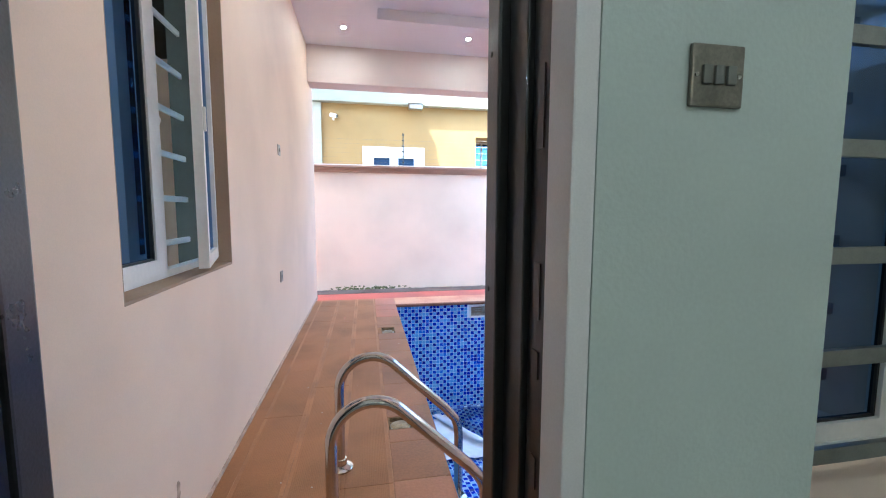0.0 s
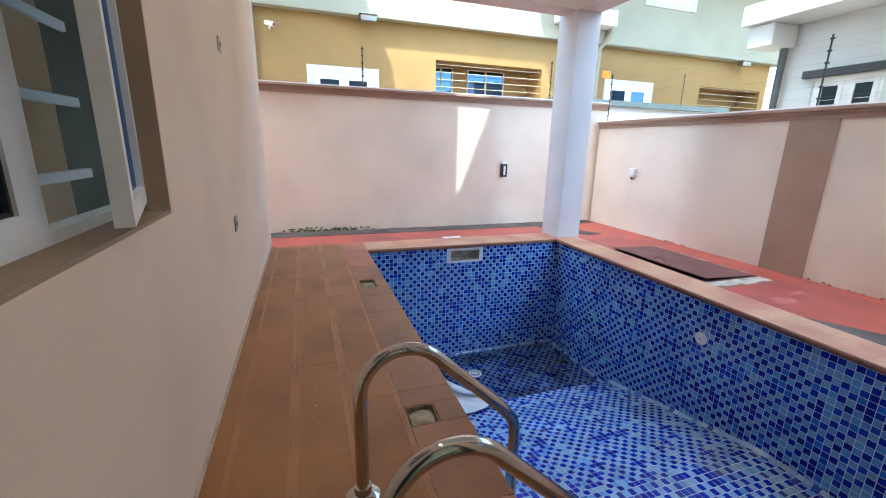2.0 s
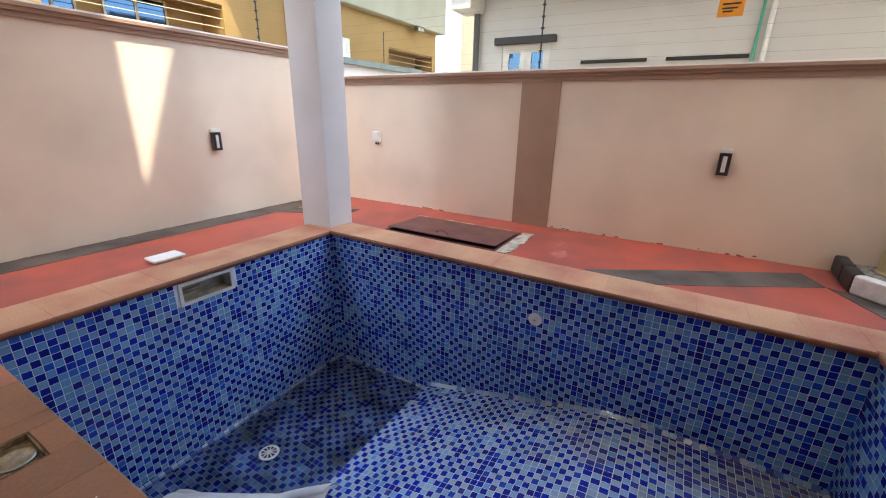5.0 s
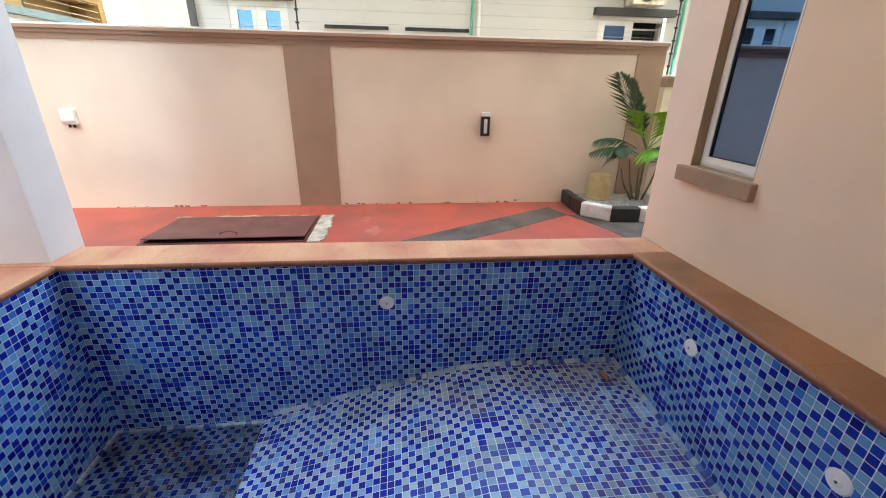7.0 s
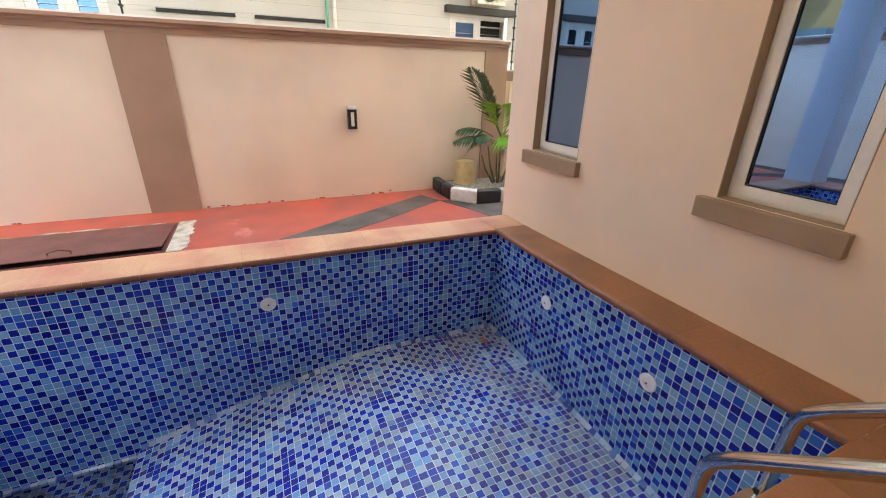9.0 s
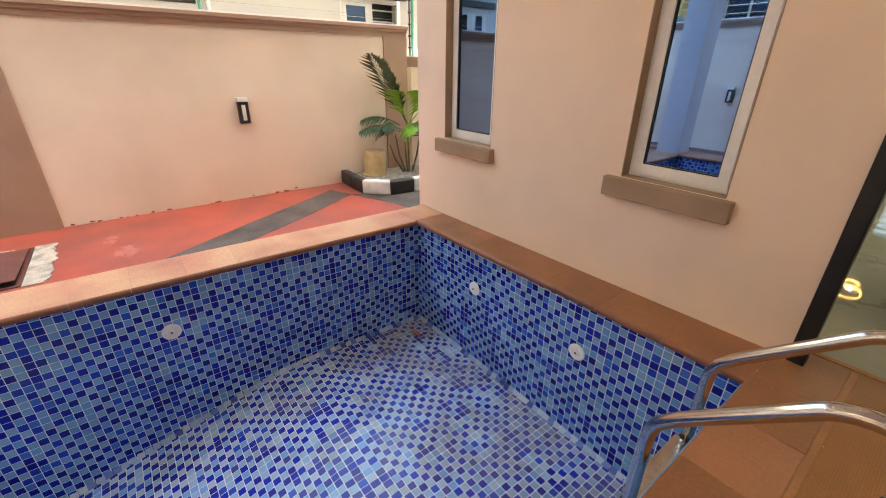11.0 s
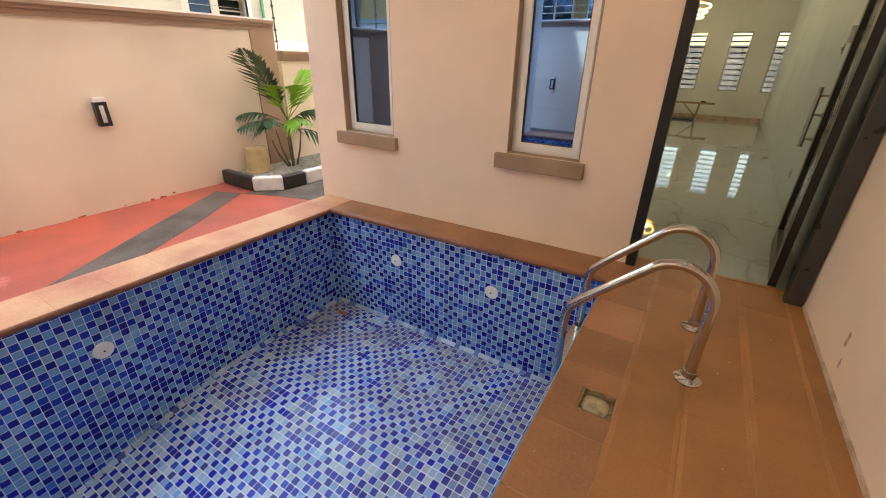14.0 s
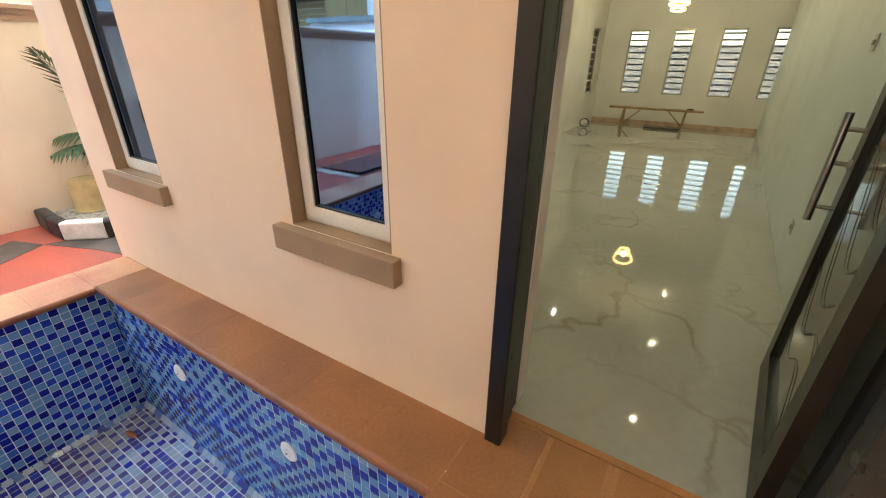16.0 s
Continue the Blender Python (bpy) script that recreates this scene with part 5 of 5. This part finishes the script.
POSTS_N = ((0.68, 0.64), (4.30, 0.70), (-2.6, 0.60))
for x, h in POSTS_N:
    fence_post(x, FY + 0.1, 2.16, h)
fence_post(FX + 0.12, 7.72, 1.795, 0.9)
fence_post(10.0, 10.1, 2.5, 0.85)
POSTS_E = ((4.07, 0.8), (-0.60, 0.9), (-3.4, 0.9))
for y, h in POSTS_E:
    fence_post(FX + 0.12, y, 1.795 if y > -0.5 else 1.42, h)
wires = tagged(empty("fence_wires", (0, FY + 0.1, 2.16)), "thin steel electric fence wires along the wall", "fence wires")
for k in range(6):
    z = 0.12 * 0.52 + 0.086 * k
    part("wire", tube([(-8, 0.012, z), (1.02, 0.012, z + 0.004), (FX + 0.1, 0.012, z + 0.002)], 0.0008, 5), "darkpipe", wires)


# ---- neighbouring houses ----
NY, NZ = 12.6, 4.50
REC = ((3.42, 6.9, 2.2, 3.62), (13.5, 16.6, 2.2, 3.55))
house_n = tagged(empty("neighbour_house", (6, NY, GZ)), "two-storey house with ochre ground floor and cream upper floor", "house")
hl = Matrix.Translation((-6, -NY, -GZ))


def hp(n, bm, m, lab="", par=None):
    bm.transform(hl)
    return part(n, bm, m, par or house_n, lab)


hp("wall", slab("y", -9.0, 16.9, GZ - 0.2, NZ, NY, NY + 0.9, [(a, b, z0, z1) for a, b, z0, z1 in REC]), "yellow", "ochre painted ground floor wall")
hp("back_wall", slab("y", -9.0, 16.9, GZ - 0.2, NZ, NY + 0.91, NY + 8), "yellow")
hp("upper_wall", slab("y", -9.4, 8.9, NZ, 7.2, NY - 0.27, NY + 8.5), "creamwall", "cream painted upper wall")
hp("upper_wall", slab("y", 8.905, 17.2, NZ - 0.02, 7.2, NY - 0.32, NY + 8.5), "creamwall", "cream painted upper wall")
hp("roof", box(-10, NY - 0.5, 7.2, 17.8, NY + 9.4, 7.4, 0.05), "darktrim", "dark flat roof edge")
# unseen overhangs added to shade the facade; the gap leaves a sunlit patch
for x0, x1 in ((-10, 0.40), (5.6, 17.8)):
    hp("eave", box(x0, NY - 3.0, 7.21, x1, NY - 0.502, 7.39, 0.03), "creamwall", "unseen slab added to shade the facade")
hp("band", slab("y", -9.4, 16.9, NZ - 0.04, NZ - 0.001, NY - 0.265, NY - 0.001), "creamwall")
for a, b, z0, z1 in REC:
    for k in range(7):
        z = z0 + 0.12 + 0.2 * k
        hp("bar", box(a + 0.001, NY + 0.05, z - 0.006, b - 0.001, NY + 0.062, z + 0.006), "bar_gold", "thin horizontal security bar")
    for u0, u1 in (((3.47, 4.25), (4.72, 6.02)) if a < 5 else ()):
        f = hp("window", ring("y", u0, u1, z0 + 0.25, z1 - 0.02, NY + 0.84, NY + 0.905, 0.045), "dusty", "slim grey window frame")
        m = (u0 + u1) / 2
        for v0, v1 in ((u0 + 0.045, m - 0.03), (m + 0.03, u1 - 0.045)):
            hp("pane", slab("y", v0, v1, z0 + 0.295, z1 - 0.065, NY + 0.87, NY + 0.88), "pane_far", "", f)
        hp("mullion", box(m - 0.03, NY + 0.85, z0 + 0.295, m + 0.03, NY + 0.90, z1 - 0.065), "dusty", "", f)

for name, a, b, z0, z1, y in (("window", 0.05, 1.60, 2.0, 3.06, NY), ("window", 9.45, 11.15, 2.2, 3.34, NY), ("window", 10.4, 12.2, 5.9, 7.2, NY - 0.32)):
    for q in (("surround", ring("y", a - 0.17, b + 0.17, z0 - 0.17, z1 + 0.17, y - 0.045, y - 0.001, 0.17), "whitewall"),):
        s = hp(*q)
    f = hp("window", ring("y", a, b, z0, z1, y - 0.03, y - 0.002, 0.08), "pvc")
    m = (a + b) / 2
    hp("mullion", box(m - 0.05, y - 0.028, z0 + 0.08, m + 0.05, y - 0.003, z1 - 0.08), "pvc", "", f)
    for u0, u1 in ((a + 0.08, m - 0.05), (m + 0.05, b - 0.08)):
        hp("sash", ring("y", u0, u1, z0 + 0.08, z1 - 0.08, y - 0.024, y - 0.002, 0.08), "pvc", "", f)
        hp("pane", slab("y", u0 + 0.08, u1 - 0.08, z0 + 0.16, z1 - 0.16, y - 0.014, y - 0.004), "pane_far", "", f)
hp("downpipe", tube([(9.0, NY - 0.45, 7.2), (9.0, NY - 0.45, 4.75), (8.93, NY - 0.4, 4.6), (8.85, NY - 0.12, 4.35), (8.85, NY - 0.12, GZ)], 0.085, 10), "creamwall", "cream plastic downpipe")
hp("corner_pier", box(-1.62, NY - 0.12, GZ, -1.30, NY - 0.001, NZ - 0.05), "creamwall", "pale vertical strip")
hp("ledge", box(7.0, NY - 0.8, 4.85, 8.9, NY - 0.271, 5.3, 0.05), "white", "white projecting ledge")

cam2 = tagged(empty("security_camera", (-0.95, NY, 3.98)), "small white bullet security camera on ochre wall", "security camera")
part("bracket", tube([(0, 0, 0), (0, -0.12, 0.0), (0.02, -0.16, 0.04)], 0.025, 8), "plastic", cam2)
part("body", turned([(0.05, 0), (0.055, 0.02), (0.055, 0.2), (0.05, 0.22)], (-0.08, -0.16, 0.10), (1, -0.5, -0.25), 14), "plastic", cam2)
part("lens", turned([(0.045, 0.22), (0.04, 0.225)], (-0.08, -0.16, 0.10), (1, -0.5, -0.25), 14), "darkplastic", cam2)
for x, z in ((1.45, 4.38), (15.0, 4.36)):
    fl = tagged(empty("floodlight", (x, NY - 0.275, z)), "grey floodlight under the upper storey edge", "floodlight")
    part("housing", box(-0.2, -0.22, -0.09, 0.2, 0.0, 0.06, 0.02), "brushed", fl)
    part("visor", box(-0.23, -0.26, 0.06, 0.23, 0.0, 0.085, 0.006), "brushed", fl)
st = tagged(part("warning_plate", box(9.15, NY - 0.02, 3.52, 9.5, NY - 0.004, 3.76, 0.004), "orange"), "small yellow warning plate on ochre wall", "sign")

# wall and dark cap between the neighbours
cw = structure(part("wall_between", slab("y", 5.75, 11.6, GZ, 2.36, 10.0, 10.2), "white"), "low white wall with a dark cap", "fence wall")
part("cap", slab("y", 5.7, 11.65, 2.362, 2.5, 9.9, 10.3), "slate", cw)



# east house
EX = 8.0
house_e = tagged(empty("white_house", (EX, 0, GZ)), "white painted house with charcoal window hoods", "house")
el = Matrix.Translation((-EX, 0, -GZ))


def ep(n, bm, m, lab="", par=None):
    bm.transform(el)
    return part(n, bm, m, par or house_e, lab)


WE = [(4.70, 5.64, 1.2, 2.48), (-1.98, -0.70, 1.2, 2.44)]
ep("wall", slab("x", -12, 6.25, GZ - 0.2, 3.75, EX, EX + 0.3, WE), "whitewall", "white ground floor wall")
ep("back_wall", slab("x", -12, 6.25, GZ - 0.2, 3.75, EX + 0.5, EX + 8), "whitewall")
ep("upper_wall", slab("x", -12, 6.25, 3.755, 4.4, EX - 0.02, EX + 8), "whitewall", "white upper wall")
ep("balcony", box(EX - 0.75, -12, 3.42, EX - 0.001, 6.55, 3.75, 0.02), "whitewall", "white projecting balcony slab")
ep("beam_end", box(EX - 0.62, 6.05, 3.05, EX - 0.002, 6.48, 3.415, 0.03), "whitewall", "rounded white beam end")
ep("downpipe", tube([(EX - 0.12, 6.15, GZ), (EX - 0.12, 6.15, 3.2)], 0.06, 10), "darkpipe", "dark grey downpipe")
for (a, b, z0, z1), openw in zip(WE, (False, True)):
    ep("hood", box(EX - 0.12, a - 0.11, z1 + 0.015, EX - 0.001, b + 0.13, z1 + 0.135, 0.006), "darktrim", "charcoal window hood")
    f = ep("window", ring("x", a + 0.001, b - 0.001, z0 + 0.001, z1 - 0.001, EX + 0.03, EX + 0.10, 0.06), "pvc", "white window frame")
    m = (a + b) / 2
    ep("mullion", box(EX + 0.035, m - 0.04, z0 + 0.06, EX + 0.095, m + 0.04, z1 - 0.06), "pvc", "", f)
    for u0, u1, op in ((a + 0.06, m - 0.04, openw), (m + 0.04, b - 0.06, False)):
        if op:
            continue
        ep("sash", ring("x", u0, u1, z0 + 0.06, z1 - 0.06, EX + 0.02, EX + 0.07, 0.07), "pvc", "", f)
        ep("pane", slab("x", u0 + 0.07, u1 - 0.07, z0 + 0.13, z1 - 0.13, EX + 0.045, EX + 0.055), "pane_far", "", f)
    if openw:
        for k in range(6):
            ep("bar", box(EX + 0.12, a + 0.06, z1 - 0.18 - 0.19 * k, EX + 0.14, m - 0.04, z1 - 0.155 - 0.19 * k), "pvc", "", f)
        r = ring("x", 0, 0.56, z0 + 0.06, z1 - 0.06, -0.025, 0.025, 0.07)
        r.transform(Matrix.Translation((EX + 0.02, a + 0.06, 0)) @ Matrix.Rotation(radians(62), 4, "Z"))
        ep("open_sash", r, "pvc", "", f)
        r = slab("x", 0.07, 0.49, z0 + 0.13, z1 - 0.13, -0.005, 0.005)
        r.transform(Matrix.Translation((EX + 0.02, a + 0.06, 0)) @ Matrix.Rotation(radians(62), 4, "Z"))
        ep("pane", r, "pane_far", "", f)
    # near-black backing sheet in place of the shaded room behind
    ep("room_dark", box(EX + 0.32, a - 0.1, z0 - 0.1, EX + 0.36, b + 0.1, z1 + 0.1), "dark", "", f)
for a, b in ((3.05, 4.12), (1.66, 2.77)):
    ep("vent_slot", box(EX - 0.03, a, 2.115, EX - 0.001, b, 2.17), "kerb_black", "black slot hood")
ep("pipe", tube([(EX - 0.05, 1.62, 1.2), (EX - 0.05, 1.62, 3.42)], 0.022, 8), "greenpipe", "thin green plastic pipe")
ep("pipe", tube([(EX - 0.05, 1.50, 1.2), (EX - 0.05, 1.50, 3.42)], 0.035, 8), "pvc", "white plastic pipe")
ep("pipe", tube([(EX - 0.05, -2.25, 1.2), (EX - 0.05, -2.25, 3.42)], 0.03, 8), "greenpipe", "thin green plastic pipe")
for k in range(9):
    ep("groove", box(EX - 0.004, -12, 1.0 + 0.28 * k, EX - 0.0005, 6.24, 1.006 + 0.28 * k), "groove", "fine shadow joint")

ac = tagged(empty("air_conditioner", (EX - 0.3, -1.35, 2.58)), "dusty white outdoor air conditioner unit on the hood", "air conditioner")
part("casing", box(-0.12, -0.3, 0.0, 0.18, 0.3, 0.42, 0.02), "dusty", ac)
part("grille", turned([(0.17, 0), (0.17, 0.01), (0.05, 0.015)], (-0.12, 0.05, 0.21), (-1, 0, 0), 20), "darkplastic", ac)
sg = tagged(empty("warning_sign", (FX + 0.12, 2.08, 2.35)), "orange warning sign hung on the fence wires", "sign")
part("plate", box(-0.004, -0.115, -0.10, 0.004, 0.115, 0.10, 0.003), "orange", sg)
for k, (y0, y1, z) in enumerate(((-0.08, 0.08, 0.02), (-0.06, 0.08, -0.02), (-0.02, 0.07, -0.05))):
    part("print_bar", box(-0.006, y0, z - 0.008, -0.0045, y1, z + 0.008), "darkplastic", sg)
wires_e = tagged(empty("fence_wires", (FX + 0.12, 0, 1.8)), "thin steel electric fence wires along the wall", "fence wires")
for k in range(6):
    z = 0.10 + 0.13 * k
    part("wire", tube([(0.012, FY, z), (0.012, 4.72, z + 0.004), (0.012, -0.5, z)], 0.0008, 5), "darkpipe", wires_e)

# far cream house seen between the two
far = tagged(empty("far_house", (14, 11, GZ)), "cream house with white windows behind", "house")
part("wall", box(6.0, -4.0, 0, 14, 2.0, 8.5), "creamwall", far)
part("roof", box(5.6, -4.4, 8.5, 14.4, 2.4, 8.8), "darktrim", far)
for z in (2.6, 5.0):
    f = part("window", ring("x", -3.2, -2.2, z, z + 1.3, 5.95, 5.999, 0.09), "pvc", far)
    part("pane", slab("x", -3.11, -2.29, z + 0.09, z + 1.21, 5.97, 5.98), "pane_far", f)

# ---- the empty room ----
for k, (a, b) in enumerate(RW):
    t = structure(empty("window_%d" % (k + 4), (a, RY, 0.68)), "slim barred room window with bright daylight", "window")
    o = Matrix.Translation((-a, -RY, -0.68))
    gp = box(a + 0.033, RY - 0.056, 0.715, b - 0.033, RY - 0.050, 1.985)
    gp.transform(o)
    part("pane", gp, "roomglass", t, "grey louvre glass")
    for n, bm, m in [("window_frame", ring("y", a + 0.001, b - 0.001, 0.681, 2.019, RY - 0.09, RY - 0.03, 0.035), "brushed")] + [("bar", box(a + 0.03, RY - 0.075, 0.79 + 0.125 * q, b - 0.03, RY - 0.06, 0.822 + 0.125 * q), "darkpipe") for q in range(10)]:
        bm.transform(o)
        part(n, bm, m, t)
t = structure(empty("window_8", (RX, -8.9, 0.68)), "slim barred window in the room's side wall", "window")
for n, bm, m in [("window_frame", ring("x", -8.899, -8.351, 0.681, 2.019, RX + 0.03, RX + 0.09, 0.035), "brushed")] + [("bar", box(RX + 0.05, -8.87, 0.80 + 0.148 * q, RX + 0.065, -8.38, 0.822 + 0.148 * q), "pvc") for q in range(8)]:
    bm.transform(Matrix.Translation((-RX, 8.9, -0.68)))
    part(n, bm, m, t)
bench = tagged(empty("plank_bench", (0.85, -8.75, 0)), "rough wooden trestle plank by the wall", "bench")
part("plank", box(-0.95, -0.11, 0.40, 0.95, 0.11, 0.435, 0.004), "wood", bench)
for x in (-0.62, 0.62):
    for s in (-1, 1):
        part("leg", tube([(x, s * 0.05, 0.40), (x + 0.03, s * 0.14, -0.004)], 0.022, 6), "wood", bench)
    part("brace", tube([(x, 0, 0.06), (x - 0.35 * (1 if x > 0 else -1), 0, 0.40)], 0.014, 6), "wood", bench)
structure(part("wall_yard_south", box(-12, -16.2, GZ - 0.2, 12, -16.0, 1.9), "whitewall"), "pale boundary wall behind the house", "wall")
pl = tagged(part("loose_timber", box(0.25, -8.85, 0.0, 1.0, -8.72, 0.035, 0.004), "darktrim"), "dark loose timber offcut under the bench", "timber")
tool = tagged(part("hand_tool", box(0.10, -8.8, 0.436, 0.22, -8.74, 0.468, 0.006), "darkplastic"), "small dark hand tool lying on the plank", "tool")
cable = tagged(part("cable_coil", tube([(2.15 + 0.10 * math.cos(k * 0.5), -8.0 + 0.03 * math.sin(k * 0.3), 0.10 + 0.09 * math.sin(k * 0.5)) for k in range(30)], 0.008, 6), "darkplastic"), "coil of black cable by the wall", "cable")

CH = Vector((0.62, -6.6, 2.32))
ch = tagged(empty("pendant_lamp", CH), "gold ring pendant lamp with warm glowing rings", "pendant lamp")
for k, (r, z, tilt) in enumerate(((0.18, 0.0, 14), (0.14, -0.10, -18), (0.10, -0.18, 12))):
    pts = [(r * math.cos(a), r * math.sin(a), 0) for a in (2 * math.pi * i / 28 for i in range(29))]
    bm = tube(pts, 0.016, 8)
    bm.transform(Matrix.Translation((0, 0, z)) @ Matrix.Rotation(radians(tilt), 4, "X"))
    part("ring", bm, "ringglow", ch, "warm glowing ring")
part("cord", tube([(0, 0, -0.2), (0, 0, 0.878)], 0.005, 6), "brushed", ch)

cl = bpy.data.lights.new("pendant_glow", "POINT")
cl.energy, cl.color, cl.shadow_soft_size = 1.0, (1.0, 0.82, 0.55), 0.05
new("pendant_glow", cl).location = CH + Vector((0, 0, -0.1))
random.seed(2)
for x in (-0.3, 1.5):
    for y in (-1.2, -3.2, -5.2, -7.2):
        downlight(x, y, 3.1995, "bulb_room", 0.009)

# ---- mosaic ----
P = 0.0505


def chips(name, quads, material, parent, label):
    """Glazed chips: each quad (centre, u, v, n, half sizes) becomes a low bevelled block."""
    vs, fs = [], []
    for c, u, v, n, hu, hv in quads:
        b0 = len(vs)
        for s, h in ((1.0, 0.0), (0.965, 0.004)):
            for a, b in ((-1, -1), (1, -1), (1, 1), (-1, 1)):
                vs.append(tuple(c + u * (a * hu * s) + v * (b * hv * s) + n * (h - 0.0028)))
        fs += [(b0 + 4, b0 + 5, b0 + 6, b0 + 7)] + [(b0 + i, b0 + (i + 1) % 4, b0 + 4 + (i + 1) % 4, b0 + 4 + i) for i in range(4)]
    me = bpy.data.meshes.new(name)
    me.from_pydata(vs, [], fs)
    me.materials.append(M[material])
    ob = new(name, me)
    ob.parent = parent
    return tagged(ob, label, kind="stuff")


X, Y, Z = Vector((1, 0, 0)), Vector((0, 1, 0)), Vector((0, 0, 1))
H2 = P * 0.466


NE, NN = round((PY1 - PY0) / P), round((PX1 - PX0) / P)
PE_, PN_ = (PY1 - PY0) / NE, (PX1 - PX0) / NN


def floor_z(y):
    for (a, za), (b, zb) in zip(PROFILE, PROFILE[1:]):
        if a <= y <= b:
            return za + (zb - za) * (y - a) / (b - a)
    return PROFILE[-1][1]


random.seed(17)
tile_set = structure(empty("pool_mosaic", (0, 0, 0)), "blue glass mosaic lining the pool", "mosaic")
east, north, south, floor_q, single = ([], []), ([], []), ([], []), ([], []), []
j = lambda: random.uniform(-0.0008, 0.0008)


def tone(a, b):
    """Pale or navy: a loose checker, as the sheets were mixed."""
    return 1 if random.random() < (0.90 if (a + b) % 2 else 0.09) else 0


r = 0
z = -0.04 - P / 2
while z > -1.64:
    for i in range(NE):
        y = PY1 - PE_ * (i + 0.5)
        if z - P / 2 > floor_z(y) - 0.03:
            east[tone(i, r)].append((Vector((PX1 + j(), y, z)), Y, Z, -X, PE_ * 0.466, H2))
    for i in range(NN):
        x = PX1 - PN_ * (i + 0.5)
        if not (SK[0] - 0.02 < x < SK[1] + 0.02 and SK[2] - 0.02 < z < SK[3] + 0.02):
            north[tone(i, r)].append((Vector((x, PY1 + j(), z)), X, Z, -Y, PN_ * 0.466, H2))
        if z - P / 2 > -1.15:
            q = (Vector((x, PY0 + j(), z)), X, Z, Y, PN_ * 0.466, H2)
            k = tone(i, r)
            if x < 1.62 and z > -0.72 and len(single) < 300:
                single.append((q, k))
            else:
                south[k].append(q)
    z -= P
    r += 1
r = 0
for (a, za), (b, zb) in zip(PROFILE, PROFILE[1:]):
    d = Vector((0, b - a, zb - za))
    L = d.length
    if L < 0.2:
        continue
    d.normalize()
    nn = X.cross(d).normalized()
    k = int(L / P)
    pv = L / k
    for m in range(k):
        c0 = Vector((0, a, za)) + d * (pv * (m + 0.5))
        for i in range(NN):
            floor_q[tone(i, r)].append((Vector((PX1 - PN_ * (i + 0.5), c0.y, c0.z + j())), X, d, nn, PN_ * 0.466, pv * 0.466))
        r += 1
for qs, lab, mm in ((east, "long pool wall", ("tile_light", "tile_dark")), (north, "deep end wall", ("tile_light", "tile_dark")), (south, "shallow end wall", ("tile_light", "tile_dark")), (floor_q, "pool floor", ("floor_light", "floor_dark"))):
    for k in (0, 1):
        chips("mosaic_tiles", qs[k], mm[k], tile_set, ("pale blue", "navy")[k] + " mosaic on the " + lab)
# riser at the deep edge
chips("mosaic_tiles", [(Vector((PX1 - P * (i + 0.5), 4.186, -1.56)), X, Z, Y, H2, 0.03) for i in range(52)], "tile_floor", tile_set, "blue mosaic on the floor step")
# cove chips at the foot of the walls
cove = []
y = PY1 - P / 2
while y > PY0 + 0.02:
    zf = floor_z(y)
    cove.append((Vector((PX1 - 0.016, y, zf + 0.018)), Y, (X + Z).normalized(), (Z - X).normalized(), H2, 0.021))
    y -= P
x = PX1 - P / 2
while x > PX0 + 0.02:
    cove.append((Vector((x, PY0 + 0.016, floor_z(PY0) + 0.018)), X, (Z - Y).normalized(), (Z + Y).normalized(), H2, 0.021))
    cove.append((Vector((x, PY1 - 0.016, -1.582)), X, (Z + Y).normalized(), (Z - Y).normalized(), H2, 0.021))
    x -= P
chips("cove_tiles", cove, "cove", tile_set, "pale cove tiles at the wall foot")
M["chip_0"], M["chip_1"] = chip_mat("pale_mosaic_chip", LIGHT_GLAZE), chip_mat("navy_mosaic_chip", DARK_GLAZE)
cv = [(a * H2 * s, b * H2 * s, h - 0.0028) for s, h in ((1.0, 0.0), (0.965, 0.004)) for a, b in ((-1, -1), (1, -1), (1, 1), (-1, 1))]
chip_mesh = []
for k in (0, 1):
    cm = bpy.data.meshes.new("mosaic_tile")
    cm.from_pydata(cv, [], [(4, 5, 6, 7)] + [(i, (i + 1) % 4, 4 + (i + 1) % 4, 4 + i) for i in range(4)])
    cm.materials.append(M["chip_%d" % k])
    chip_mesh.append(cm)
for (c, u, v, n, hu, hv), k in single:
    ob = new("mosaic_tile", chip_mesh[k])
    ob.parent = tile_set
    ob.matrix_basis = Matrix.Translation(c) @ Matrix(((-1, 0, 0, 0), (0, 0, 1, 0), (0, 1, 0, 0), (0, 0, 0, 1)))
